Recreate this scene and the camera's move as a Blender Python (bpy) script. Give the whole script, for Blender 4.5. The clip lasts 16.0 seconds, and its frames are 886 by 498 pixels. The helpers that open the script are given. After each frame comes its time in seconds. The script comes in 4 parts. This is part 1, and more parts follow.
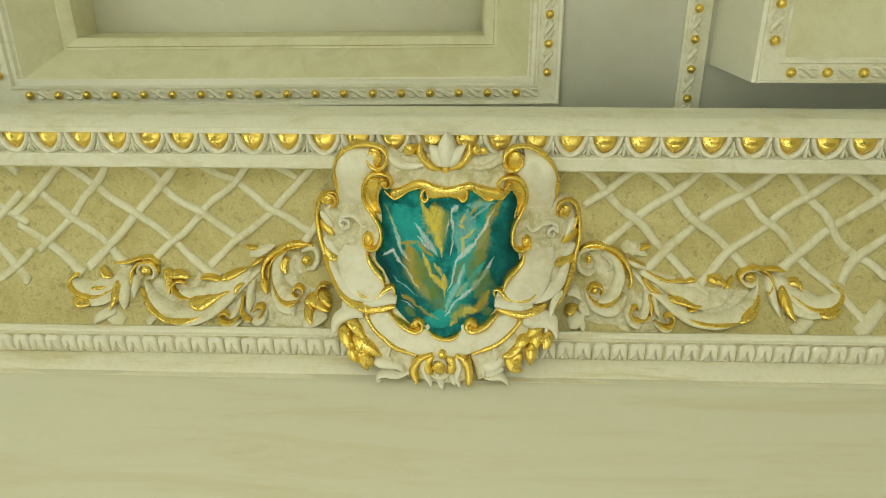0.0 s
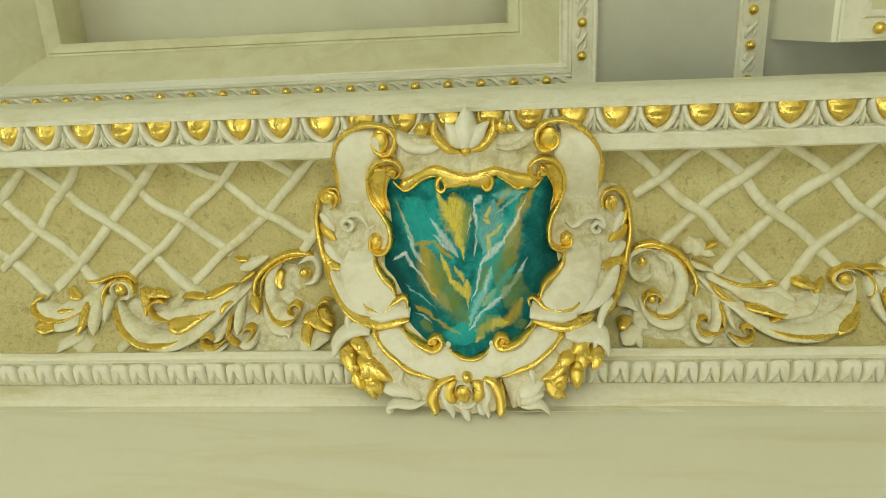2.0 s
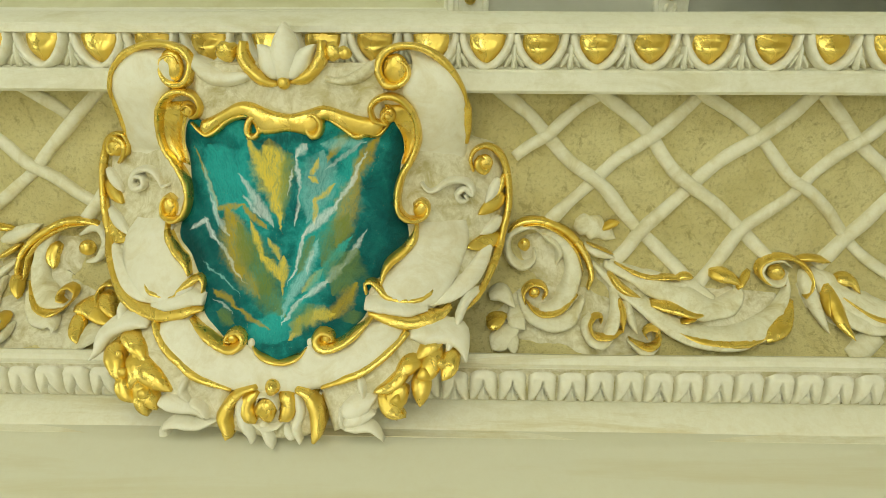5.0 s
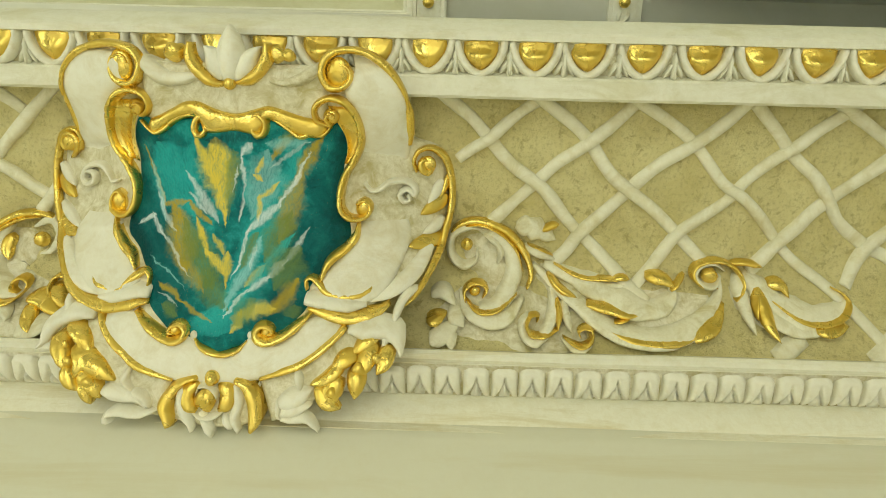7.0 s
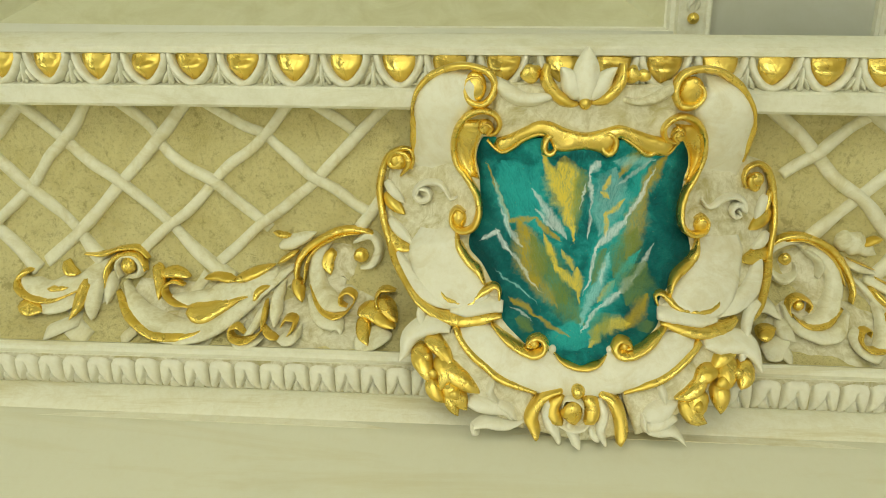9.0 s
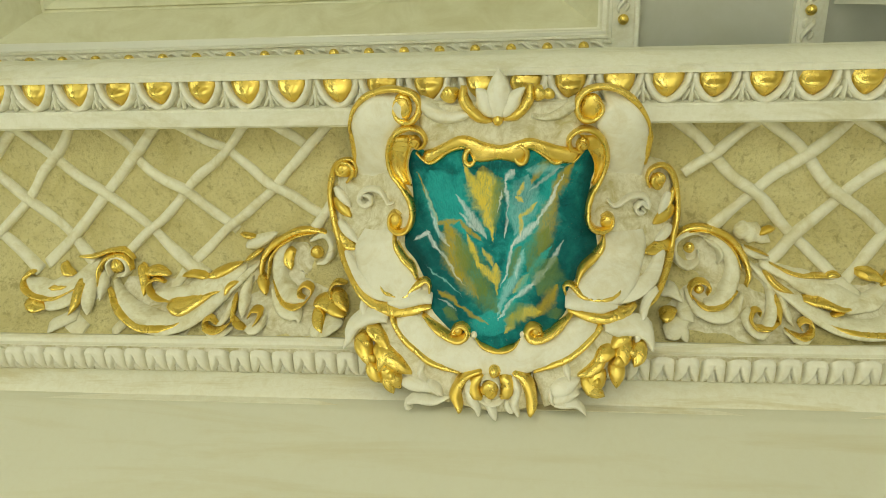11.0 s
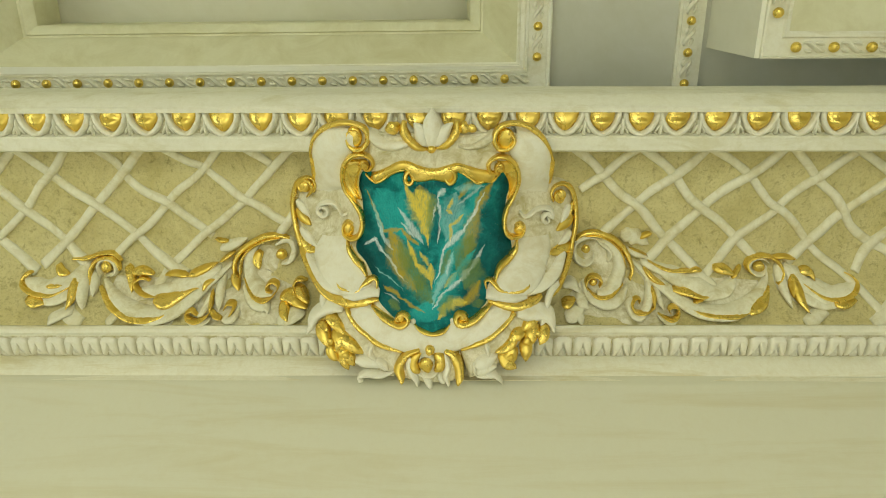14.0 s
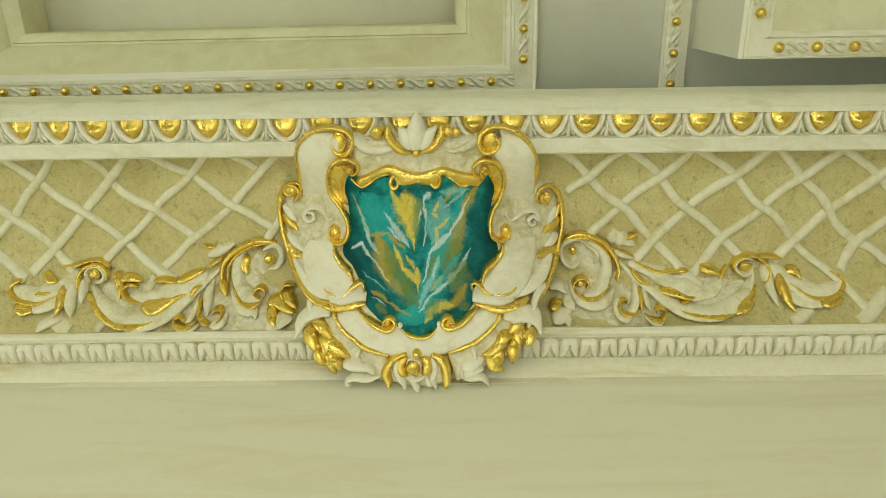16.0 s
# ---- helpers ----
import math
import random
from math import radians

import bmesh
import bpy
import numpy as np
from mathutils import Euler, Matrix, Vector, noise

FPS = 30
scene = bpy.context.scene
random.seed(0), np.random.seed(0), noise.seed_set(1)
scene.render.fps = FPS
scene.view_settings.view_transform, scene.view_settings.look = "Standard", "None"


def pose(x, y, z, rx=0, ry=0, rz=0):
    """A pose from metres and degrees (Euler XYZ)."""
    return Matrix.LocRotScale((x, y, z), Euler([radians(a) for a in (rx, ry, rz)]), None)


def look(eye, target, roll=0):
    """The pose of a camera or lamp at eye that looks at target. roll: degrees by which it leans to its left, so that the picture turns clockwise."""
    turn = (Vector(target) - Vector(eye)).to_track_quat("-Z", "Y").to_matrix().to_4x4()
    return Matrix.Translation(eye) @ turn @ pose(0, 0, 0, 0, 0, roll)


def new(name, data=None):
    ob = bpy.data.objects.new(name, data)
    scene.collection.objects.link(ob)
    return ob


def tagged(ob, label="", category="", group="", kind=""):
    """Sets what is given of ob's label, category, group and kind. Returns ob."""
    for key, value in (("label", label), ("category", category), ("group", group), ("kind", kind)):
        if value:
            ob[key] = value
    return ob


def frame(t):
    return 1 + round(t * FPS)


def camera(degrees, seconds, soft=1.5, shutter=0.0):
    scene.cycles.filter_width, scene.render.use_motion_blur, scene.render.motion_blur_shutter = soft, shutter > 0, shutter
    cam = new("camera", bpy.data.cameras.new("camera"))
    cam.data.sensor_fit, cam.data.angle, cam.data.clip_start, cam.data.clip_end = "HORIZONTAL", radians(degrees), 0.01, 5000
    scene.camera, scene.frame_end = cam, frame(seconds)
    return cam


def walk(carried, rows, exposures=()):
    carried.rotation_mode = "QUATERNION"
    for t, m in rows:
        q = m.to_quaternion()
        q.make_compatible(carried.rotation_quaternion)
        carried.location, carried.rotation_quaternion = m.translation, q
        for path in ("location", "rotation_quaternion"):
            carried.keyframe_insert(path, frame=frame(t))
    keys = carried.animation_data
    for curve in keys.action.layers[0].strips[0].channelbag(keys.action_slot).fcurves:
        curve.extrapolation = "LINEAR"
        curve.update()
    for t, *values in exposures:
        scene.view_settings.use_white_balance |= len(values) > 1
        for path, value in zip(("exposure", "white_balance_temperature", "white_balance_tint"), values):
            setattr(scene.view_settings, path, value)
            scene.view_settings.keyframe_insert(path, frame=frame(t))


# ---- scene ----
cam = camera(64.2, 16.0, soft=0.75)
EYE, TILT = 1.60, 60.0
# seconds, x, y, z, yaw, pitch, roll in the frame of the leaning cove
ROWS = [
    (0, 0.0896, 0.0500, 0.1262, 2.98, -23.03, 0.40),
    (0.5, 0.0441, 0.0627, 0.1319, 1.28, -23.05, 0.20),
    (1, 0.0413, 0.1204, 0.0316, 1.96, -22.02, 0.94),
    (1.5, 0.0959, 0.1735, -0.0423, 3.00, -18.98, 1.93),
    (2, 0.0969, 0.2638, -0.0981, 5.04, -17.63, 2.63),
    (2.5, 0.1153, 0.4004, -0.1525, 4.98, -16.56, 2.49),
    (3, 0.1088, 0.5103, -0.2235, 3.78, -16.37, 1.44),
    (3.5, 0.1076, 0.5589, -0.2446, 3.66, -15.67, 0.81),
    (4, 0.1178, 0.5642, -0.2432, 3.64, -15.70, 0.96),
    (4.5, 0.1837, 0.5674, -0.2691, 3.51, -15.70, 1.17),
    (5, 0.2680, 0.5679, -0.2758, 2.11, -15.84, -0.06),
    (5.2, 0.3097, 0.5673, -0.2698, 1.59, -16.32, -0.03),
    (6.25, 0.4100, 0.5530, -0.2620, 1.30, -16.30, -0.80),
    (7.3, 0.2825, 0.5361, -0.2564, 2.20, -16.05, -1.23),
    (7.5, 0.2233, 0.5335, -0.2517, 1.90, -15.64, -0.56),
    (8, 0.0621, 0.5188, -0.2484, 2.53, -15.48, -0.57),
    (8.5, -0.0688, 0.5066, -0.2601, 3.60, -15.43, -0.34),
    (8.7, -0.1026, 0.5038, -0.2591, 4.41, -15.31, -0.39),
    (9.75, -0.0900, 0.4700, -0.2150, 5.20, -16.80, 0.60),
    (10.8, 0.0254, 0.4069, -0.1466, 5.08, -18.69, 1.68),
    (11, 0.0558, 0.3848, -0.1340, 6.17, -19.35, 1.80),
    (11.5, 0.0588, 0.3457, -0.0782, 6.15, -20.04, 2.33),
    (12, 0.0170, 0.2393, -0.0252, 3.31, -21.09, 1.26),
    (12.5, 0.0390, 0.1459, 0.0297, 1.54, -23.54, 1.09),
    (13, 0.0678, 0.1099, 0.0182, 1.25, -22.17, 1.19),
    (13.5, 0.0699, 0.1192, 0.0006, 1.34, -21.15, 0.52),
    (14, 0.0814, 0.1305, -0.0073, 1.64, -20.53, 0.52),
    (14.5, 0.0935, 0.1303, -0.0105, 1.01, -20.18, 0.52),
    (15, 0.1082, 0.1312, -0.0086, 1.20, -20.41, 0.74),
    (15.5, 0.1132, 0.1318, 0.0020, 1.37, -20.43, 1.08),
    (16, 0.1098, 0.1293, -0.0019, 1.38, -20.44, 1.12),
]
COVE = pose(0, 0, EYE, TILT)
walk(cam, [(t, COVE @ pose(x, y, z, 90 + pitch, roll, yaw)) for t, x, y, z, yaw, pitch, roll in ROWS],
     [(0.0, 0.07), (2.0, 0.12), (3.5, 0.21), (5.2, 0.25), (8.7, 0.22), (11.0, 0.16), (12.5, 0.10), (16.0, 0.10)])
FRIEZE = COVE @ pose(0, 1.6475, -0.5, 0, 0.45, 0)
COFFER = COVE @ pose(0, 2.005, 0, 0, 0.45, 2.7)

# ---- light ----
world = bpy.data.worlds.new("sky")
scene.world = world
world.use_nodes = True
wn = world.node_tree
sky = wn.nodes.new("ShaderNodeTexSky")
sky.sky_type, sky.sun_disc = "NISHITA", False
sky.sun_elevation, sky.sun_rotation = radians(31), radians(190)
wn.links.new(sky.outputs[0], wn.nodes["Background"].inputs[0])
wn.nodes["Background"].inputs[1].default_value = 0.1


def window_light(name, m, w, h, watts, colour):
    lamp = bpy.data.lights.new(name, "AREA")
    lamp.shape, lamp.size, lamp.size_y, lamp.energy, lamp.color = "RECTANGLE", w, h, watts, colour
    new(name, lamp).matrix_world = m


DAY = (0.925, 1.0, 0.84)
sun = bpy.data.lights.new("sun", "SUN")
sun.energy, sun.angle, sun.color = 5.0, radians(0.6), (1.0, 0.97, 0.86)
new("sun", sun).matrix_world = look((-0.7, -4.0, 2.44), (0, 0, 0))
# area lamps stand in for daylight through assumed windows out of view
window_light("window_light_back", look((-0.9, -2.95, 1.38), (-0.9, 0, 1.38)), 1.5, 2.1, 30, DAY)
window_light("window_light_back_b", look((1.3, -2.95, 1.38), (1.3, 0, 1.38)), 1.5, 2.1, 20, DAY)
window_light("window_light_side", look((-2.95, -0.6, 1.38), (0, -0.6, 1.38)), 1.6, 2.1, 21, DAY)
# added fill from the right; no window is known on that side
window_light("window_light_side_b", look((2.95, -0.6, 1.38), (0, -0.6, 1.38)), 1.6, 2.1, 5, DAY)


# ---- materials ----
def material(name, rough=0.6, metal=0.0):
    m = bpy.data.materials.new(name)
    m.use_nodes = True
    t = m.node_tree
    b = t.nodes["Principled BSDF"]
    b.inputs["Roughness"].default_value, b.inputs["Metallic"].default_value = rough, metal
    return m, t, b


def tex(t, scale, detail=5.0, rough=0.6, warp=0.0, stretch=None):
    co = t.nodes.new("ShaderNodeTexCoord")
    n = t.nodes.new("ShaderNodeTexNoise")
    n.inputs["Scale"].default_value, n.inputs["Detail"].default_value = scale, detail
    n.inputs["Roughness"].default_value, n.inputs["Distortion"].default_value = rough, warp
    if stretch:
        mp = t.nodes.new("ShaderNodeMapping")
        mp.inputs["Scale"].default_value = stretch
        t.links.new(co.outputs["Object"], mp.inputs[0])
        t.links.new(mp.outputs[0], n.inputs["Vector"])
    else:
        t.links.new(co.outputs["Object"], n.inputs["Vector"])
    return n.outputs["Fac"]


def ramp(t, fac, *stops):
    r = t.nodes.new("ShaderNodeValToRGB")
    e = r.color_ramp.elements
    while len(e) < len(stops):
        e.new(0.5)
    for el, (p, c) in zip(e, stops):
        el.position, el.color = p, (*c, 1) if len(c) == 3 else (c[0], c[0], c[0], 1)
    t.links.new(fac, r.inputs[0])
    return r.outputs[0]


def mix(t, fac, a, b, mode="MIX"):
    n = t.nodes.new("ShaderNodeMix")
    n.data_type, n.blend_type = "RGBA", mode
    for v, i in ((fac, 0), (a, 6), (b, 7)):
        if isinstance(v, (int, float)):
            n.inputs[i].default_value = v
        elif isinstance(v, tuple):
            n.inputs[i].default_value = (*v, 1)
        else:
            t.links.new(v, n.inputs[i])
    return n.outputs[2]


def bump(t, b, height, strength, dist=0.002):
    n = t.nodes.new("ShaderNodeBump")
    n.inputs["Strength"].default_value, n.inputs["Distance"].default_value = strength, dist
    t.links.new(height, n.inputs["Height"])
    t.links.new(n.outputs[0], b.inputs["Normal"])


def plaster(name, clean, stain, lo, hi, grain=0.25, rough=0.55, stretch=None, dirt=0.35, size=9, lumps=0.0):
    """Painted plaster with a rubbed-in olive glaze: broad stains, fine dirt and a brushed grain."""
    m, t, b = material(name, rough)
    spots = tex(t, size, 8, 0.68, 0.7, stretch)
    fine, mid = tex(t, 85, 7, 0.72, 0.5), tex(t, 30, 6, 0.7, 0.5)
    c = mix(t, ramp(t, spots, (lo, (0.0,)), (hi, (1.0,))), clean, stain)
    c = mix(t, ramp(t, fine, (0.42, (0.0,)), (0.72, (dirt,))), c, stain)
    c = mix(t, ramp(t, mid, (0.52, (0.0,)), (0.70, (dirt,))), c, stain)
    t.links.new(c, b.inputs["Base Color"])
    bump(t, b, mix(t, lumps, fine, mid), grain, 0.002 + 0.003 * lumps)
    return m


WHITE, STAIN, OLIVE = (0.82, 0.80, 0.65), (0.54, 0.49, 0.26), (0.50, 0.44, 0.22)
wall_paint = plaster("wall_paint", (0.70, 0.69, 0.535), (0.62, 0.57, 0.36), 0.50, 0.78, 0.08, 0.55, (0.14, 1.5, 1.5), 0.14, 9)
coffer_paint = plaster("coffer_paint", (0.74, 0.72, 0.50), (0.58, 0.54, 0.30), 0.4, 0.8, 0.08, 0.5, None, 0.15)
white_plaster = plaster("white_plaster", (0.84, 0.82, 0.67), (0.62, 0.57, 0.33), 0.50, 0.80, 0.40, 0.5, (0.6, 1, 1.5), 0.26, 12, 0.4)
clean_plaster = plaster("clean_plaster", (0.87, 0.845, 0.70), (0.68, 0.60, 0.36), 0.50, 0.82, 0.42, 0.45, None, 0.26, 18, 0.5)
patina_plaster = plaster("patina_plaster", (0.84, 0.80, 0.62), (0.52, 0.45, 0.20), 0.46, 0.66, 1.0, 0.6, None, 0.6, 32, 0.6)
leaf_plaster = plaster("leaf_plaster", (0.85, 0.82, 0.63), (0.60, 0.53, 0.26), 0.50, 0.70, 0.45, 0.5, None, 0.40, 24, 0.5)
strap_plaster = plaster("strap_plaster", (0.85, 0.82, 0.63), (0.64, 0.57, 0.30), 0.48, 0.74, 0.6, 0.55, None, 0.34, 20, 0.5)
ledge_plaster = plaster("ledge_plaster", (0.84, 0.82, 0.66), (0.62, 0.54, 0.27), 0.52, 0.74, 0.4, 0.5, (0.16, 1.0, 1.6), 0.26, 16, 0.4)
plain_white = plaster("plain_white", (0.88, 0.865, 0.73), (0.78, 0.76, 0.58), 0.45, 0.8, 0.05, 0.55, None, 0.08, 3)


def make_sand():
    m, t, b = material("sand_ground", 0.75)
    big, fine, pits = tex(t, 12, 7, 0.65, 0.8), tex(t, 150, 6, 0.75), tex(t, 45, 7, 0.75, 0.4)
    c = mix(t, ramp(t, big, (0.35, (0.0,)), (0.7, (1.0,))), (0.80, 0.72, 0.37), (0.66, 0.57, 0.24))
    c = mix(t, ramp(t, pits, (0.55, (0.0,)), (0.64, (0.75,))), c, (0.43, 0.35, 0.13))
    c = mix(t, ramp(t, fine, (0.51, (0.0,)), (0.65, (0.65,))), c, (0.48, 0.41, 0.18))
    t.links.new(c, b.inputs["Base Color"])
    bump(t, b, mix(t, 0.6, fine, pits), 1.0, 0.009)
    return m


def make_gold():
    m, t, b = material("gold_leaf", 0.25, 0.86)
    big, fine = tex(t, 22, 6, 0.6, 0.6), tex(t, 140, 5, 0.7)
    c = mix(t, ramp(t, big, (0.4, (0.0,)), (0.72, (1.0,))), (0.90, 0.68, 0.17), (0.74, 0.52, 0.08))
    t.links.new(c, b.inputs["Base Color"])
    t.links.new(ramp(t, big, (0.3, (0.16,)), (0.75, (0.42,))), b.inputs["Roughness"])
    bump(t, b, mix(t, 0.45, big, tex(t, 70, 3, 0.5, 1.0)), 0.55, 0.0042)
    return m


def make_paint():
    """Marbled shield: teal ground with pale, lemon and ochre strokes of the brush that fan up from its foot."""
    m, t, b = material("marbled_teal_paint", 0.36)
    b.inputs["Specular IOR Level"].default_value = 0.15
    co = t.nodes.new("ShaderNodeTexCoord")

    def calc(op, a, c=0.0):
        n = t.nodes.new("ShaderNodeMath")
        n.operation = op
        for v, i in ((a, 0), (c, 1)):
            if isinstance(v, (int, float)):
                n.inputs[i].default_value = v
            else:
                t.links.new(v, n.inputs[i])
        return n.outputs[0]

    def noise_of(vec, scale, detail=6, rough=0.65):
        n = t.nodes.new("ShaderNodeTexNoise")
        n.inputs["Scale"].default_value, n.inputs["Detail"].default_value, n.inputs["Roughness"].default_value = scale, detail, rough
        t.links.new(vec, n.inputs["Vector"])
        return n.outputs["Fac"]

    def step(value, a, c):
        n = t.nodes.new("ShaderNodeMapRange")
        n.interpolation_type = "SMOOTHSTEP"
        n.inputs[1].default_value, n.inputs[2].default_value = a, c
        t.links.new(value, n.inputs[0])
        return n.outputs[0]

    def shift(vec, amount, scale, detail):
        a = t.nodes.new("ShaderNodeSeparateXYZ")
        t.links.new(vec, a.inputs[0])
        o = t.nodes.new("ShaderNodeCombineXYZ")
        for i, turn in ((0, 1.0), (2, -1.0)):
            n = noise_of(vec, scale * (1.0 if i else 1.13), detail, 0.6)
            t.links.new(calc("ADD", a.outputs[i], calc("MULTIPLY", calc("SUBTRACT", n, 0.5), amount * turn)), o.inputs[i])
        t.links.new(a.outputs[1], o.inputs[1])
        return o.outputs[0]

    place = shift(shift(co.outputs["Object"], 0.016, 26, 3), 0.009, 110, 6)

    def along(a, e, w):
        """Co-ordinates of one stroke: -1 to 1 along it and across it."""
        mp = t.nodes.new("ShaderNodeMapping")
        mp.vector_type = "TEXTURE"
        mp.inputs["Location"].default_value = ((a[0] + e[0]) * 0.0005, 0, (a[1] + e[1]) * 0.0005)
        mp.inputs["Rotation"].default_value = (0, -math.atan2(e[1] - a[1], e[0] - a[0]), 0)
        mp.inputs["Scale"].default_value = (math.hypot(e[0] - a[0], e[1] - a[1]) * 0.00056, 1, w * 0.001)
        t.links.new(place, mp.inputs[0])
        sep = t.nodes.new("ShaderNodeSeparateXYZ")
        t.links.new(mp.outputs[0], sep.inputs[0])
        return sep.outputs[0], sep.outputs[2]

    def brush(c, colour, a, e, w0, w1, strength):
        u, v = along(a, e, (w0 + w1) / 2)
        wide = calc("ADD", calc("MULTIPLY", u, (w1 - w0) / (w1 + w0)), 1.0)
        ends = calc("MAXIMUM", calc("SUBTRACT", 1.12, calc("MULTIPLY", u, u)), 0.0004)
        off = calc("DIVIDE", calc("ABSOLUTE", v), calc("MULTIPLY", calc("MAXIMUM", wide, 0.02), ends))
        off = calc("ADD", off, calc("MULTIPLY", calc("SUBTRACT", ragged, 0.5), 1.6))
        return mix(t, calc("MULTIPLY", step(off, 1.45, 0.30), calc("MULTIPLY", streak, strength)), c, colour)

    u, v = along((14, -178), (14, 140), 100)
    ray = calc("DIVIDE", v, calc("MAXIMUM", calc("ADD", u, 1.25), 0.1))
    vec = t.nodes.new("ShaderNodeCombineXYZ")
    t.links.new(calc("MULTIPLY", ray, 6.0), vec.inputs[0])
    t.links.new(u, vec.inputs[1])
    hair = step(noise_of(vec.outputs[0], 10.0, 7, 0.75), 0.38, 0.56)
    streak = calc("ADD", calc("MULTIPLY", hair, 0.45), 0.55)
    ragged = noise_of(place, 75, 8, 0.7)
    c = ramp(t, noise_of(place, 26, 8, 0.7), (0.30, (0.0, 0.07, 0.075)), (0.48, (0.004, 0.21, 0.21)), (0.66, (0.03, 0.44, 0.43)))
    c = mix(t, calc("MULTIPLY", step(calc("ABSOLUTE", ray), 0.42, 1.0), 0.7), c, (0.0, 0.075, 0.08))
    TEAL_RIM_SHADE = (0.0, 0.050, 0.054)
    PALE, OCHRE, LEMON, OLIVE = (0.80, 0.90, 0.89), (0.52, 0.38, 0.03), (0.82, 0.66, 0.09), (0.17, 0.26, 0.06)
    CYAN, PALECYAN, DEEP = (0.03, 0.50, 0.49), (0.34, 0.72, 0.72), (0.0, 0.11, 0.12)
    c = brush(c, CYAN, (-98, 87), (-43, -4), 45.6, 28.8, 0.7)
    c = brush(c, CYAN, (104, 72), (24, -96), 28.8, 19.2, 0.7)
    c = brush(c, CYAN, (10, -123), (19, -153), 57.6, 43.2, 0.6)
    c = brush(c, PALECYAN, (65, 81), (45, -3), 28.8, 19.2, 0.55)
    c = brush(c, LEMON, (-13, 95), (5, -11), 35.5, 4.8, 1)
    c = brush(c, LEMON, (-41, 100), (-6, 27), 6.7, 6.7, 0.9)
    c = brush(c, OLIVE, (15, 82), (11, -3), 12.5, 6.7, 0.7)
    c = brush(c, PALE, (-56, 49), (-8, -11), 3.7, 9.0, 0.66)
    c = brush(c, PALE, (-52, 24), (-23, -4), 1.9, 3.4, 0.7)
    c = brush(c, OCHRE, (-124, 80), (-88, 1), 2.4, 3.8, 0.9)
    c = brush(c, OCHRE, (-88, 3), (-52, 10), 3.8, 4.3, 0.9)
    c = brush(c, OCHRE, (-52, 10), (-14, -20), 4.3, 3.4, 0.9)
    c = brush(c, OCHRE, (-71, 0), (-48, -78), 17.3, 24.0, 0.95)
    c = brush(c, OLIVE, (-55, -20), (-7, -97), 17.3, 25.0, 0.85)
    c = brush(c, OLIVE, (-20, -83), (18, -126), 26.9, 9.6, 0.75)
    c = brush(c, OCHRE, (-53, -71), (-19, -104), 14.4, 7.7, 0.6)
    c = brush(c, LEMON, (-35, -13), (-17, -59), 4.8, 4.3, 0.95)
    c = brush(c, LEMON, (-21, -54), (10, -80), 4.3, 8.6, 0.95)
    c = brush(c, LEMON, (9, -55), (17, -98), 6.7, 3.8, 0.9)
    c = brush(c, LEMON, (-10, -32), (4, -57), 3.8, 5.8, 0.8)
    c = brush(c, PALECYAN, (-113, 58), (-87, -14), 2.9, 6.7, 0.7)
    c = brush(c, PALE, (-105, 21), (-73, -30), 3.0, 4.5, 0.53)
    c = brush(c, PALE, (-132, -26), (-104, -14), 3.4, 3.4, 0.84)
    c = brush(c, PALE, (-109, -14), (-86, -43), 3.7, 3.0, 0.79)
    c = brush(c, PALE, (-92, -34), (-42, -88), 3.4, 1.5, 0.53)
    c = brush(c, OCHRE, (-83, -100), (-42, -122), 4.3, 3.4, 0.85)
    c = brush(c, OCHRE, (-50, -118), (-3, -143), 3.4, 2.9, 0.8)
    c = brush(c, PALECYAN, (-108, -66), (-49, -102), 1.4, 1.4, 0.7)
    c = brush(c, PALE, (-81, -111), (-56, -126), 1.5, 1.5, 0.53)
    c = brush(c, OLIVE, (-75, -128), (-52, -138), 8.6, 6.7, 0.8)
    c = brush(c, PALE, (39, 95), (27, 78), 6.0, 4.5, 0.79)
    c = brush(c, PALE, (27, 78), (31, 25), 3.0, 1.9, 0.79)
    c = brush(c, PALE, (31, 28), (26, -11), 1.5, 1.9, 0.79)
    c = brush(c, PALE, (22, 63), (15, 25), 1.5, 1.5, 0.7)
    c = brush(c, DEEP, (24, 50), (24, 3), 7.7, 5.8, 0.8)
    c = brush(c, LEMON, (57, 77), (46, 56), 4.3, 4.3, 0.9)
    c = brush(c, LEMON, (42, 53), (53, 44), 4.3, 4.3, 0.9)
    c = brush(c, LEMON, (79, 39), (51, 19), 4.3, 4.8, 0.9)
    c = brush(c, LEMON, (51, 21), (53, -12), 4.8, 3.4, 0.9)
    c = brush(c, OCHRE, (96, 109), (71, 75), 6.7, 3.8, 0.8)
    c = brush(c, OLIVE, (80, 104), (104, 105), 7.7, 5.8, 0.7)
    c = brush(c, PALECYAN, (65, 95), (122, 97), 9.6, 5.8, 0.6)
    c = brush(c, PALE, (122, 96), (69, 65), 3.0, 3.0, 0.4)
    c = brush(c, OCHRE, (141, 106), (104, 47), 4.3, 11.5, 0.9)
    c = brush(c, OCHRE, (109, 52), (86, -34), 13.4, 17.3, 0.75)
    c = brush(c, OLIVE, (97, -4), (66, -62), 19.2, 16.3, 0.8)
    c = brush(c, PALE, (123, 81), (83, 11), 2.2, 3.7, 0.84)
    c = brush(c, PALE, (84, 15), (40, -27), 4.9, 7.5, 0.79)
    c = brush(c, PALE, (42, -22), (23, -86), 3.4, 1.9, 0.79)
    c = brush(c, PALECYAN, (58, -39), (18, -126), 8.6, 4.3, 0.8)
    c = brush(c, PALE, (52, -48), (45, -76), 3.0, 2.2, 0.53)
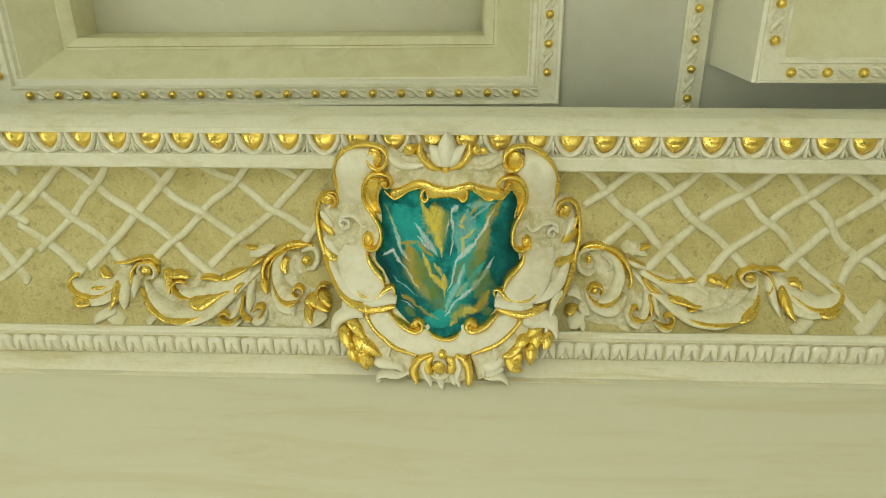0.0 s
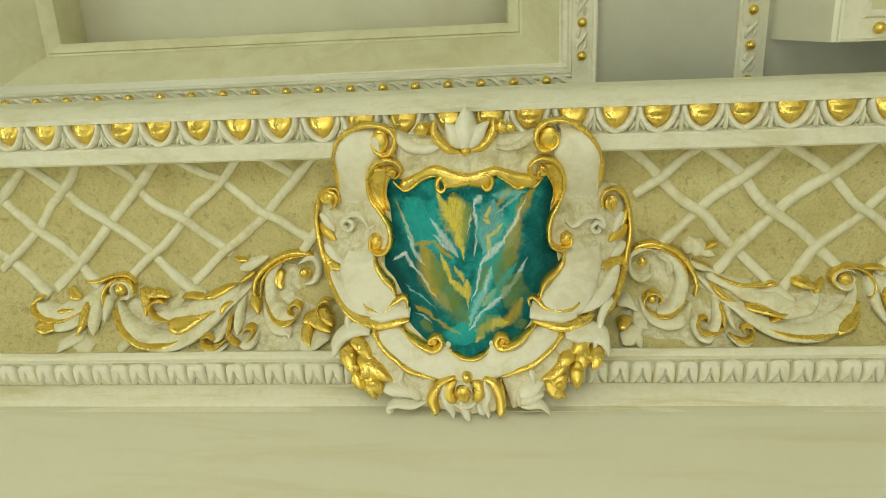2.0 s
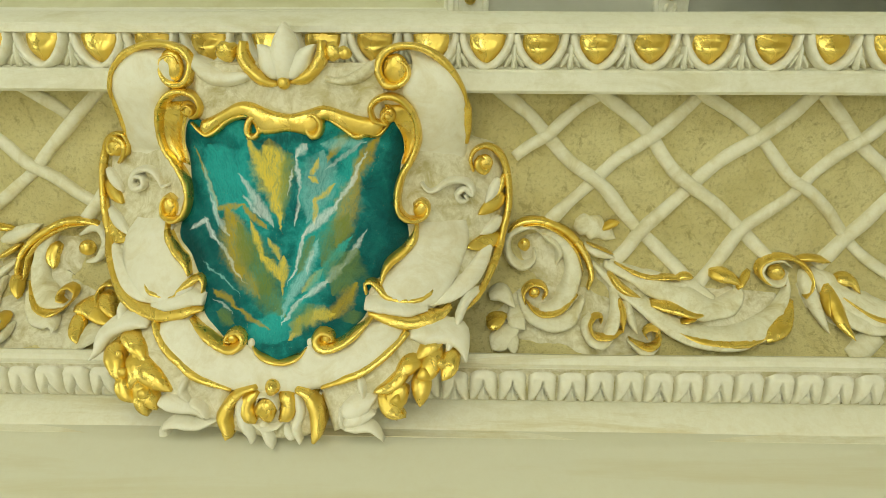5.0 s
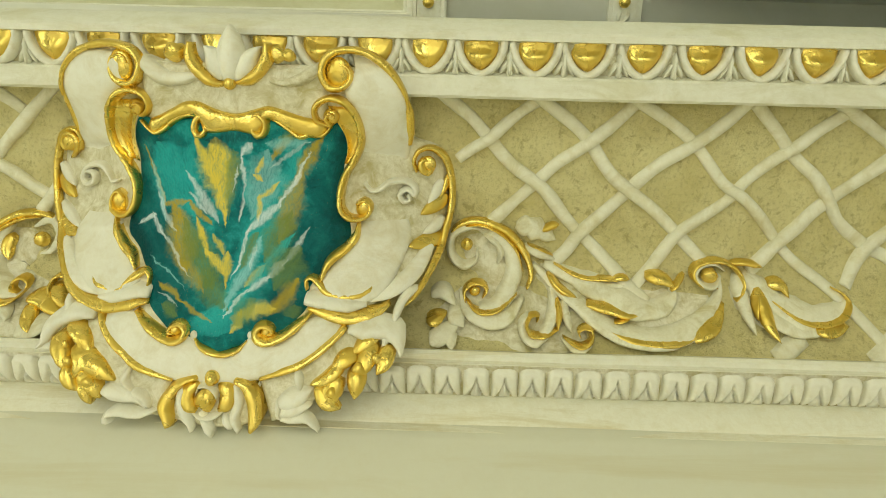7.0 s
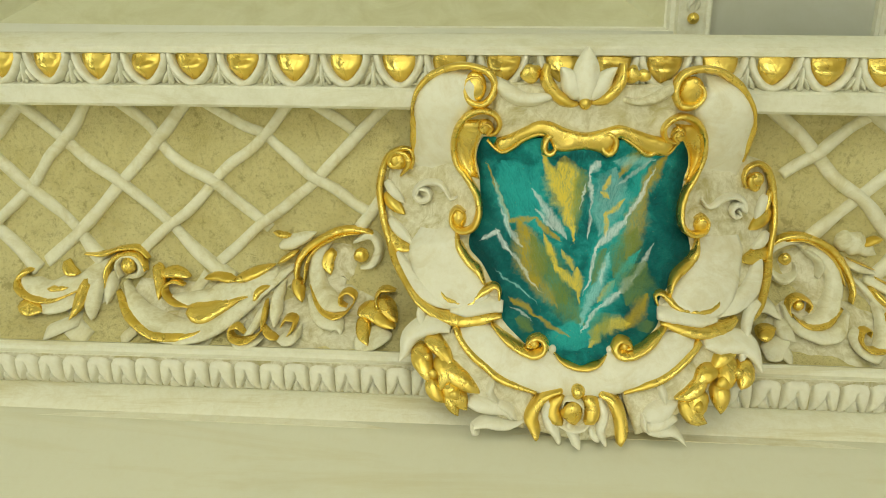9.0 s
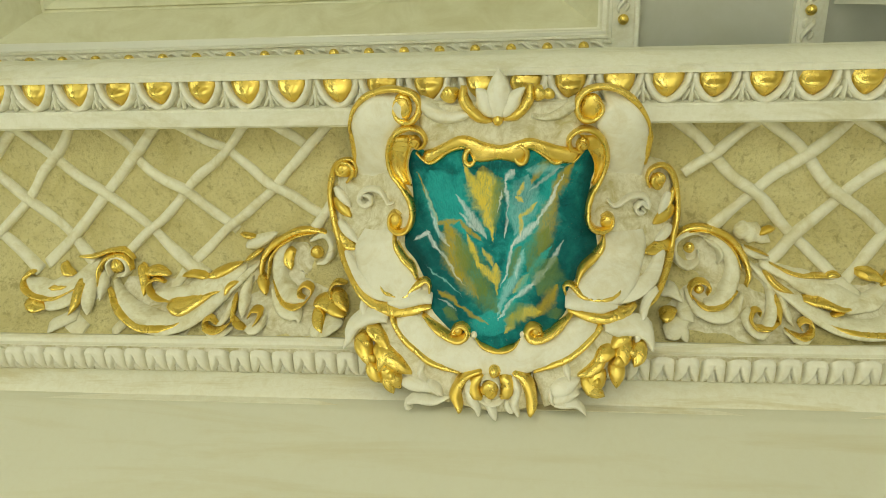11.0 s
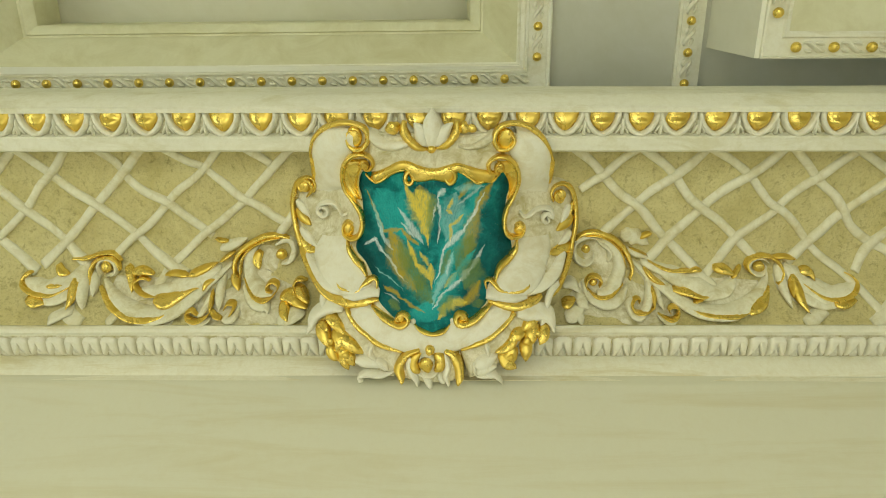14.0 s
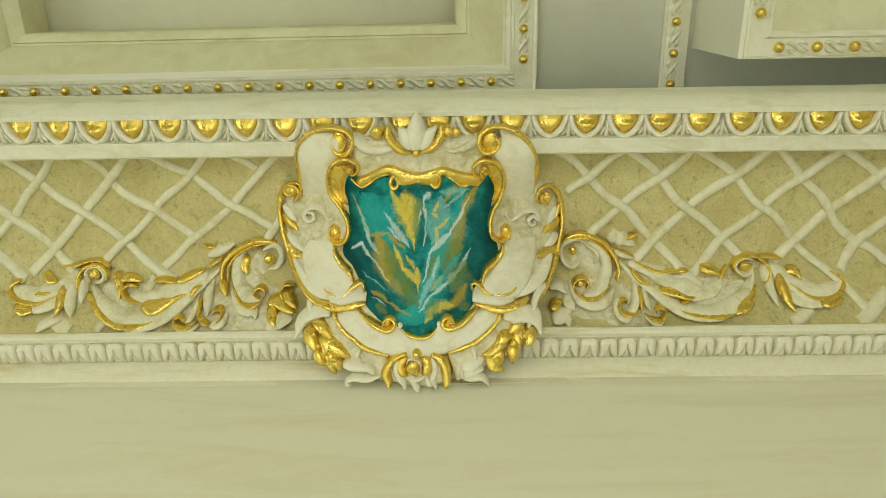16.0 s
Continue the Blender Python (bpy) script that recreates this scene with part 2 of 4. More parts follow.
    c = brush(c, OLIVE, (53, -30), (32, -75), 8.6, 4.8, 0.85)
    c = brush(c, LEMON, (66, -71), (41, -97), 5.8, 3.8, 0.8)
    c = brush(c, CYAN, (99, -34), (33, -120), 9.6, 7.7, 0.8)
    c = brush(c, PALE, (123, -24), (93, -71), 2.6, 5.2, 0.66)
    c = brush(c, PALE, (96, -65), (72, -87), 6.4, 5.6, 0.75)
    c = brush(c, PALE, (71, -86), (46, -106), 5.6, 4.5, 0.75)
    c = brush(c, PALE, (45, -103), (18, -135), 3.0, 2.2, 0.7)
    c = brush(c, OLIVE, (110, -49), (84, -96), 22.1, 28.8, 0.75)
    c = brush(c, OCHRE, (115, -92), (85, -128), 9.6, 10.6, 0.85)
    c = brush(c, LEMON, (88, -123), (39, -131), 7.7, 10.6, 0.85)
    c = brush(c, LEMON, (40, -130), (29, -153), 9.6, 4.8, 0.85)
    c = brush(c, OLIVE, (60, -116), (30, -143), 12.5, 12.5, 0.6)
    c = brush(c, OLIVE, (113, -121), (113, -138), 11.5, 8.6, 0.65)
    # dark teal edging, with the recess shade beside the gilt rims painted in
    c = brush(c, TEAL_RIM_SHADE, (-140, 125), (-143, 61), 11.5, 9.6, 0.8)
    c = brush(c, TEAL_RIM_SHADE, (-145, -18), (-99, -92), 10.6, 8.6, 0.75)
    c = brush(c, TEAL_RIM_SHADE, (-23, 100), (58, 105), 10.6, 8.6, 0.75)
    c = brush(c, TEAL_RIM_SHADE, (168, 110), (167, 15), 17.3, 16.3, 0.8)
    c = brush(c, TEAL_RIM_SHADE, (159, 15), (184, -39), 19.2, 24.0, 0.75)
    c = brush(c, TEAL_RIM_SHADE, (177, -39), (133, -88), 19.2, 9.6, 0.75)
    t.links.new(c, b.inputs["Base Color"])
    bump(t, b, noise_of(place, 90, 6, 0.7), 0.9, 0.004)
    return m


sand, gold, paint = make_sand(), make_gold(), make_paint()


# ---- builders ----
def part(name, bm, mat, parent, label=""):
    me = bpy.data.meshes.new(name)
    bmesh.ops.recalc_face_normals(bm, faces=bm.faces)
    bm.to_mesh(me)
    bm.free()
    me.materials.append(mat)
    me.shade_smooth()
    ob = new(name, me)
    ob.parent = parent
    if label:
        ob["label"] = label
    return ob


def thing(name, m, label, category, group="", kind=""):
    ob = new(name)
    ob.empty_display_size = 0.05
    ob.matrix_world = m
    return tagged(ob, label, category, group, kind)


def sharp(ob, degrees=35):
    ob.data.set_sharp_from_angle(angle=radians(degrees))
    return ob


def piece(name, me, parent, m):
    ob = new(name, me)
    ob.parent = parent
    ob.matrix_local = m
    return ob


def box(bm, x0, x1, y0, y1, z0, z1):
    r = bmesh.ops.create_cube(bm, size=1.0, matrix=Matrix.Translation(((x0 + x1) / 2, (y0 + y1) / 2, (z0 + z1) / 2)) @ Matrix.Diagonal((x1 - x0, y1 - y0, z1 - z0, 1)))
    return r["verts"]


def extrude(profile, x0, x1, n=1, wave=0.0):
    """A run of moulding: the outline (depth towards the room, height) drawn along x."""
    bm = bmesh.new()
    rings = []
    for i in range(n + 1):
        x = x0 + (x1 - x0) * i / n
        k = wave * noise.noise(Vector((x * 3, 0, 0)))
        rings.append([bm.verts.new((x, -d, z + k)) for d, z in profile])
    for a, b in zip(rings, rings[1:]):
        for j in range(len(profile)):
            q = (j + 1) % len(profile)
            bm.faces.new((a[j], a[q], b[q], b[j]))
    bm.faces.new(rings[0])
    bm.faces.new(rings[-1])
    return bm


def spline(pts, step):
    """Points along a smooth curve through pts, which may have any number of values each."""
    p = [np.array(q, float) for q in pts]
    p = [2 * p[0] - p[1]] + p + [2 * p[-1] - p[-2]]
    out = []
    for a, b, c, d in zip(p, p[1:], p[2:], p[3:]):
        n = max(2, int(np.linalg.norm((c - b)[:2]) / step))
        for i in range(n):
            t = i / n
            out.append(0.5 * (2 * b + (c - a) * t + (2 * a - 5 * b + 4 * c - d) * t * t + (3 * b - a - 3 * c + d) * t ** 3))
    out.append(p[-2])
    return out


def band(bm, pts, width, height, base, ridge=0.0, taper=(0.35, 0.35), step=0.004, groove=0.0, flat=0.0, leaf=False, lobes=0, soft=False):
    """A modelled strand on a ground: pts in millimetres (x, z), round-backed, thinning at its ends."""
    pts = [(x * 0.001, z * 0.001) for x, z in pts]
    c = spline(pts, step)
    n = len(c)
    rings = []
    across = (-1.0, -0.94, -0.72, -0.38, 0.0, 0.38, 0.72, 0.94, 1.0)
    for i, q in enumerate(c):
        tang = c[min(i + 1, n - 1)] - c[max(i - 1, 0)]
        tang = tang / (np.linalg.norm(tang) + 1e-9)
        nor = np.array((-tang[1], tang[0]))
        u = i / (n - 1)
        k = min(1.0, taper[0] + (1 - taper[0]) * min(1, u / 0.25), taper[1] + (1 - taper[1]) * min(1, (1 - u) / 0.25))
        if leaf:
            k = max(0.06, math.sin(math.pi * (0.06 + 0.94 * u) ** 0.8) ** 0.7)
        if lobes:
            k *= 0.78 + 0.34 * abs(math.sin(math.pi * lobes * u))
        wob = 1 + 0.10 * noise.noise(Vector((q[0] * 60, q[1] * 60, 1.7)))
        ring = []
        for s in across:
            e = q[:2] + nor * s * width * 0.5 * k * wob
            h = height * (0.35 + 0.65 * k) * ((1 - s ** 4) ** 0.5 * flat + (1 - flat) * math.sqrt(max(0, 1 - s * s)) + ridge * (1 - abs(s)) - groove * math.exp(-(s * 4) ** 2))
            if soft:
                h = height * k * 0.5 * (1 + math.cos(math.pi * s))
            h *= 1 + 0.16 * noise.noise(Vector((e[0] * 170, e[1] * 170, 4.1)))
            low = (-0.003 if soft else -0.006) if abs(s) == 1.0 else 0.0
            ring.append(bm.verts.new((e[0], -(base(e[0], e[1]) + h + low), e[1])))
        rings.append(ring)
    for a, b in zip(rings, rings[1:]):
        for j in range(len(across) - 1):
            bm.faces.new((a[j], a[j + 1], b[j + 1], b[j]))
    bm.faces.new(rings[0])
    bm.faces.new(rings[-1])
    return bm


def strand(name, parent, mat, pts, width, height, base, label="", **k):
    return part(name, band(bmesh.new(), pts, width * 0.001, height * 0.001, base, **k), mat, parent, label)


def knob(name, parent, mat, x, z, r, base, flat=0.8, lift=0.0, squash=1.0, turn=0.0, lumpy=0.0):
    bm = bmesh.new()
    x, z, r = x * 0.001, z * 0.001, r * 0.001
    bmesh.ops.create_uvsphere(bm, u_segments=18, v_segments=10, radius=r)
    for v in bm.verts:
        if lumpy:
            v.co *= 1 + lumpy * noise.noise(v.co * 90 + Vector((x * 40, 0, z * 40)))
        v.co.z *= squash
        v.co.y *= flat
    bmesh.ops.transform(bm, matrix=Matrix.Translation((x, -base(x, z) - lift * 0.001, z)) @ pose(0, 0, 0, 0, turn, 0), verts=bm.verts)
    return part(name, bm, mat, parent)


def plate(rows, base, lift, dome, thick, columns=28, centre=0.0135, rough=0.0):
    """A modelled sheet, alike on both sides of its axis: rows of (height, half width) in millimetres."""
    c = spline([(z * 0.001, w * 0.001) for z, w in rows], 0.006)
    bm = bmesh.new()
    grid, back = [], []
    for z, w in c:
        g, k = [], []
        for j in range(columns + 1):
            s = 2 * j / columns - 1
            x = centre + s * max(w, 0.0005)
            d = base(x, z) + lift + dome * (1 - s * s) + rough * noise.noise(Vector((x * 25, 0, z * 25)))
            edge = 0.006 if abs(s) == 1 else 0.0
            g.append(bm.verts.new((x, -d + edge, z)))
            k.append(bm.verts.new((x, -d + thick, z)))
        grid.append(g)
        back.append(k)
    n = len(grid)
    for i in range(n - 1):
        for j in range(columns):
            bm.faces.new((grid[i][j], grid[i][j + 1], grid[i + 1][j + 1], grid[i + 1][j]))
            bm.faces.new((back[i][j], back[i + 1][j], back[i + 1][j + 1], back[i][j + 1]))
        for j, o in ((0, 0), (columns, 1)):
            f = (grid[i][j], grid[i + 1][j], back[i + 1][j], back[i][j])
            bm.faces.new(f if o == 0 else f[::-1])
    for i in (0, n - 1):
        for j in range(columns):
            bm.faces.new((grid[i][j], back[i][j], back[i][j + 1], grid[i][j + 1]))
    return bm


def loft(one, other, base, lift, dome, columns=12, fade=30.0):
    """A modelled sheet between two edges, given in millimetres (x, z): bellied, with rolled edges that run down into the ground."""
    a, b = (spline([(x * 0.001, z * 0.001) for x, z in e], 0.006) for e in (one, other))
    n = max(len(a), len(b))
    a, b = ([e[min(len(e) - 1, round(i * (len(e) - 1) / (n - 1)))] for i in range(n)] for e in (a, b))
    bm = bmesh.new()
    rings = []
    for i, (p, q) in enumerate(zip(a, b)):
        end = min(1.0, fade * min(i, n - 1 - i) / n)
        end = end * end * (3 - 2 * end)
        ring = []
        for j in range(-1, columns + 2):
            u = min(max(j / columns, 0.0), 1.0)
            e = p + (q - p) * u
            k = abs(2 * u - 1)
            d = base(e[0], e[1]) - 0.007 * (1 - end) + lift * end + dome * end * (1 - k ** 3.0) + 0.0012 * noise.noise(Vector((e[0] * 60, 3.3, e[1] * 60)))
            ring.append(bm.verts.new((e[0], -d + (0.045 if j in (-1, columns + 1) else 0.0), e[1])))
        rings.append(ring)
    for r, t in zip(rings, rings[1:]):
        for j in range(columns + 2):
            bm.faces.new((r[j], r[j + 1], t[j + 1], t[j]))
    bm.faces.new(rings[0])
    bm.faces.new(rings[-1])
    return bm


def ground(x, z):
    """The frieze's ground: flat, then sweeping forward to the lower moulding."""
    return ((-0.04 - z) / 0.14) ** 2 * 0.09 if z < -0.04 else 0.0


def relief(x, z):
    """The face of the cartouche: it leans out towards its foot and falls back at the flanks."""
    u = min(max((z - 0.07) / 0.11, 0.0), 1.0)
    k = min(1.0, max(0.0, (z + 0.2) / 0.15)) * (1 - 0.78 * u * u * (3 - 2 * u))
    return float(np.interp(z, (-0.3, -0.2, -0.1, -0.06, 0.03, 0.12, 0.2, 0.3), (0.27, 0.225, 0.165, 0.14, 0.105, 0.09, 0.088, 0.085))) - k * (x - 0.0135) ** 2


# ---- the room's shell ----
HALF = 1.9
LEDGE = FRIEZE @ pose(0.5, 0, -0.19) @ pose(0, 0, 0, 0, -0.8, 0) @ pose(-0.5, 0, 0.19)
lower = thing("lower_moulding", LEDGE, "cream plaster rail with a carved leaf band under the frieze", "moulding", kind="structure")
sharp(part("rail", extrude([(0.02, -0.25), (0.105, -0.222), (0.143, -0.191), (0.152, -0.189), (0.158, -0.193), (0.16, -0.200), (0.168, -0.202), (0.168, -0.252), (0.186, -0.254), (0.198, -0.262), (0.21, -0.268), (0.216, -0.274), (0.222, -0.2745), (0.232, -0.2755), (0.232, -0.40), (0.02, -0.40)], -HALF, HALF, 60, 0.0015), ledge_plaster, lower))
wall = thing("wall_front", LEDGE, "cream painted plaster wall with faint olive stains", "wall", kind="structure")
part("wall_face", extrude([(0.20, -0.272), (0.236, -0.2765), (0.244, -0.281), (1.60, -1.034), (3.10, -1.867), (3.0, -2.05), (0.05, -0.45)], -3.4, 3.4, 8), wall_paint, wall)
sharp(wall.children[0])

frieze = thing("frieze", FRIEZE, "olive sandy frieze ground under a woven cream strap lattice", "frieze", kind="structure")
part("frieze_ground", extrude([(ground(0, z), z) for z in np.linspace(0.17, -0.232, 29)] + [(-0.08, -0.25), (-0.08, 0.17)], -HALF, HALF, 40), sand, frieze)
cornice = thing("cornice", FRIEZE @ pose(0.35, 0, 0) @ pose(0, 0, 0, 0, -0.33, 0) @ pose(-0.35, 0, 0), "cream plaster cornice with gilded egg and dart moulding", "cornice", kind="structure")
sharp(part("cornice_body", extrude([(-0.10, 0.279), (0.004, 0.279), (0.014, 0.278), (0.020, 0.275), (0.030, 0.272), (0.042, 0.266), (0.048, 0.262), (0.050, 0.2610), (0.0505, 0.2600), (0.055, 0.2595), (0.058, 0.2565), (0.058, 0.2480), (0.046, 0.2470), (0.038, 0.243), (0.038, 0.204), (0.048, 0.1990), (0.057, 0.1985), (0.060, 0.195), (0.061, 0.170), (0.057, 0.166), (-0.02, 0.163), (-0.10, 0.163)], -HALF, HALF, 60, 0.0008), white_plaster, cornice))

part("egg_bed", extrude([(0.0430, 0.2475), (0.0410, 0.2000), (0.0300, 0.2000), (0.0300, 0.2475)], -HALF, HALF, 2), patina_plaster, cornice, "olive glazed ground between the eggs")
part("leaf_bed", extrude([(0.1695, -0.2035), (0.1695, -0.2510), (0.160, -0.2510), (0.160, -0.2035)], -HALF, HALF, 2), patina_plaster, lower, "olive glazed ground between the leaves")

coffers = thing("ceiling_slope", COFFER, "cream painted coffered ceiling", "ceiling", kind="structure")
for x0, x1, z0, z1 in ((-3.4, -1.30, -0.5, 2.2), (-1.30, 0.24, -0.5, -0.205), (-1.30, 0.24, 0.78, 2.2), (0.24, 3.4, -0.5, 2.2)):
    bm = bmesh.new()
    box(bm, x0, x1, 0.0, 0.12, z0, z1)
    part("ceiling_face", bm, plain_white, coffers)

# the rest of the room: an unseen shell added to enclose the light
def slab(name, x0, x1, y0, y1, z0, z1, mat, label, category):
    ob = part(name, (lambda b: (box(b, x0, x1, y0, y1, z0, z1), b)[1])(bmesh.new()), mat, None)
    return tagged(ob, label, category, kind="structure")


# floor unknown: its pale colour is chosen to bounce sunlight up at the cove
floor_mat = plaster("bounce_floor", (0.85, 0.83, 0.76), (0.76, 0.73, 0.65), 0.35, 0.7, 0.05, 0.3)
slab("floor", -3.4, 3.4, -3.4, 2.2, -0.1, 0.0, floor_mat, "unseen floor, made pale to bounce light upward", "floor")
slab("ceiling", -3.4, 3.4, -3.4, -0.35, 4.1, 4.2, plain_white, "unseen white plaster ceiling that closes in the light", "ceiling")


def wall_with_windows(name, m, length, openings, label):
    bm = bmesh.new()
    # assumed openings start low, which widens the sun patch on the floor
    z0, z1 = 0.30, 2.45
    box(bm, -length / 2, length / 2, 0, 0.2, 0, z0)
    box(bm, -length / 2, length / 2, 0, 0.2, z1, 4.2)
    edges = [-length / 2] + [e for o in openings for e in o] + [length / 2]
    for a, b in zip(edges[::2], edges[1::2]):
        box(bm, a, b, 0, 0.2, z0, z1)
    ob = part(name, bm, wall_paint, None)
    ob.matrix_world = m
    return tagged(ob, label, "wall", kind="structure")


wall_with_windows("wall_back", pose(0, -3.0, 0, 0, 0, 180), 6.4, ((-2.05, -0.55), (0.15, 1.65)), "unseen cream wall with two assumed tall windows")
wall_with_windows("wall_left", pose(-3.0, -0.4, 0, 0, 0, 90), 6.0, ((-1.0, 0.6),), "unseen cream wall with an assumed tall window")
# the opening on this side is made up to admit the fill
wall_with_windows("wall_right", pose(3.0, -0.4, 0, 0, 0, -90), 6.0, ((-0.6, 1.0),), "unseen cream wall with an assumed tall window")

# ---- woven straps of the frieze ----
def strap(points, width):
    """A flat woven band: points (x, z, lift) in metres along its run."""
    bm = bmesh.new()
    c = spline(points, 0.012)
    rings = []
    n = len(c)
    for i, q in enumerate(c):
        tang = c[min(i + 1, n - 1)] - c[max(i - 1, 0)]
        nor = np.array((-tang[1], tang[0])) / (np.linalg.norm(tang[:2]) + 1e-9)
        w = width * (1 + 0.16 * noise.noise(Vector((q[0] * 22, q[1] * 22, width * 900))))
        ring = []
        for s, h in ((-1.10, -0.006), (-1.02, 0.2), (-0.84, 0.97), (0.0, 1.06), (0.84, 0.97), (1.02, 0.2), (1.10, -0.006)):
            e = q[:2] + nor * s * w * 0.5
            up = q[2] * h if h >= 0 else h
            ring.append(bm.verts.new((e[0], -(ground(e[0], e[1]) + up), e[1])))
        rings.append(ring)
    for a, b in zip(rings, rings[1:]):
        for j in range(6):
            bm.faces.new((a[j], a[j + 1], b[j + 1], b[j]))
    bm.faces.new(rings[0])
    bm.faces.new(rings[-1])
    return bm


def lattice(x0, z0, pitch, rise, low, high, seed):
    rnd = random.Random(seed)
    jit = {}

    def node(i, j):
        if (i, j) not in jit:
            jit[i, j] = (rnd.uniform(-1, 1) * 0.006, rnd.uniform(-1, 1) * 0.005)
        a, b = jit[i, j]
        return x0 + pitch * 0.5 * (i + j) + a, z0 + rise * (i - j) + b

    for fam in (0, 1):
        for k in range(-30, 31):
            run = []
            for m in range(-40, 41):
                i, j = (m, k) if fam == 0 else (k, m)
                if abs(z0 + rise * (i - j)) > 0.30 or not low - 0.12 < x0 + pitch * 0.5 * (i + j) < high + 0.12:
                    continue
                x, z = node(i, j)
                over = (i + j) % 2 == fam
                # the strand that passes over bows across the crossing, which bends the run
                bow = 0.0045 if over else -0.0045
                run.append((x + bow * (0.6 if fam == 0 else 0.6), z + bow * (-0.7 if fam == 0 else 0.7), 0.0098 if over else 0.0040))
            fine = [q for q in spline(run, 0.012)] if len(run) > 2 else []
            fine = [q for q in fine if -0.19 < q[1] < 0.166 and low < q[0] < high]
            if len(fine) > 5:
                part("strap", strap(fine[::3] + [fine[-1]], 0.0188 + rnd.uniform(-0.0015, 0.0015)), strap_plaster, frieze)


def woven(rising, run, seed):
    """A strap through the points (x, z) of its run, in millimetres; it passes over and under the others by turns."""
    rnd = random.Random(seed)
    pts = []
    if run[0][1] > 140:
        (x0, z0), (x1, z1) = run[:2]
        run = [(x0 + (x0 - x1) * 22 / (z0 - z1), z0 + 22)] + run
    for q in spline([(x * 0.001, z * 0.001) for x, z in run], 0.010):
        swing = math.cos(math.pi * (q[1] - 0.103) / 0.072) * (1 if rising else -1)
        pts.append((q[0], q[1], 0.0082 + 0.0034 * swing))
    pts = [q for q in pts if -0.212 < q[1] < 0.174]
    part("strap", strap(pts, 0.0188 + rnd.uniform(-0.0016, 0.0016)), strap_plaster, frieze)


woven(True, [(-803, 158), (-823, 123), (-852, 90), (-877, 68), (-925, 8), (-1019, -75)], 1)
woven(True, [(-635, 156), (-660, 124), (-689, 92), (-722, 58), (-756, 24), (-796, -20), (-836, -61), (-870, -93), (-891, -113)], 2)
woven(True, [(-462, 155), (-491, 118), (-522, 88), (-558, 63), (-584, 38), (-612, 6), (-644, -25), (-681, -52), (-708, -77), (-733, -102)], 3)
woven(True, [(-299, 158), (-328, 129), (-359, 96), (-391, 63), (-418, 33), (-448, 9), (-478, -16), (-519, -46), (-553, -79), (-583, -105)], 4)
woven(True, [(-298, 19), (-319, -13), (-339, -39)], 5)
woven(True, [(-599, -122), (-616, -152)], 6)
woven(True, [(-793, -187), (-839, -204)], 7)
woven(True, [(-687, -190), (-716, -217)], 8)
woven(True, [(-931, 142), (-982, 89), (-1070, 14)], 9)
woven(False, [(-985, 76), (-925, 18), (-890, -13), (-863, -37), (-836, -65), (-810, -92), (-788, -108)], 10)
woven(False, [(-905, 146), (-870, 116), (-838, 89), (-800, 57), (-764, 34), (-729, 7), (-693, -25), (-661, -55), (-632, -82), (-594, -107), (-551, -129)], 11)
woven(False, [(-738, 159), (-693, 123), (-669, 84), (-635, 56), (-590, 33), (-554, 2), (-513, -31), (-495, -47)], 12)
woven(False, [(-586, 159), (-534, 128), (-500, 115), (-478, 96), (-453, 75), (-422, 47), (-380, 25), (-344, -2), (-312, -20)], 13)
woven(False, [(-402, 158), (-366, 136), (-347, 121)], 14)
woven(False, [(-806, -195), (-765, -211), (-733, -223)], 15)
woven(False, [(-576, -205), (-552, -217)], 16)
woven(False, [(-1065, -10), (-979, -70), (-901, -125)], 17)
woven(True, [(450, 157), (430, 143), (406, 122), (386, 102), (357, 84), (337, 68)], 18)
woven(True, [(601, 157), (579, 134), (553, 111), (526, 90), (494, 68), (470, 44), (446, 20), (422, -3), (393, -33)], 19)
woven(True, [(766, 159), (743, 136), (716, 114), (688, 94), (654, 72), (621, 42), (596, 15), (569, -12), (537, -44), (517, -72), (495, -93)], 20)
woven(True, [(922, 156), (883, 128), (856, 104), (826, 84), (790, 51), (762, 16), (723, -14), (692, -38), (673, -65), (652, -93), (625, -120)], 21)
woven(True, [(1080, 156), (1024, 110), (960, 56), (904, 9), (877, -22), (848, -51), (828, -74), (806, -94)], 22)
woven(True, [(1052, -148), (1005, -180), (970, -200)], 23)
woven(True, [(875, -173), (847, -188), (825, -200)], 24)
woven(True, [(1074, 21), (993, -49), (958, -111)], 25)
woven(False, [(325, 157), (356, 133), (375, 113), (395, 90), (422, 62), (458, 37), (481, 18), (504, -11), (528, -37), (565, -71), (591, -96), (615, -121), (642, -142)], 26)
woven(False, [(472, 157), (504, 135), (528, 115), (547, 93), (561, 73), (582, 48), (610, 26), (646, 1), (673, -23), (694, -43), (716, -64), (742, -89)], 27)
woven(False, [(621, 159), (661, 135), (690, 114), (709, 96), (729, 72), (755, 42), (788, 21), (815, -4), (838, -32), (859, -58), (884, -81), (915, -102), (948, -128), (977, -157), (998, -180)], 28)
woven(False, [(792, 161), (814, 138), (831, 119), (849, 96), (869, 78), (896, 56), (920, 21), (943, -13), (989, -48), (1026, -66), (1062, -95)], 29)
woven(False, [(934, 157), (1002, 110), (1069, 42)], 30)
lattice(-0.746, 0.032, 0.168, 0.070, -1.85, -1.03, 3)
lattice(0.925, 0.029, 0.157, 0.070, 1.09, 1.85, 5)

# ---- egg and dart ----
def bed(x, z):
    return 0.0415


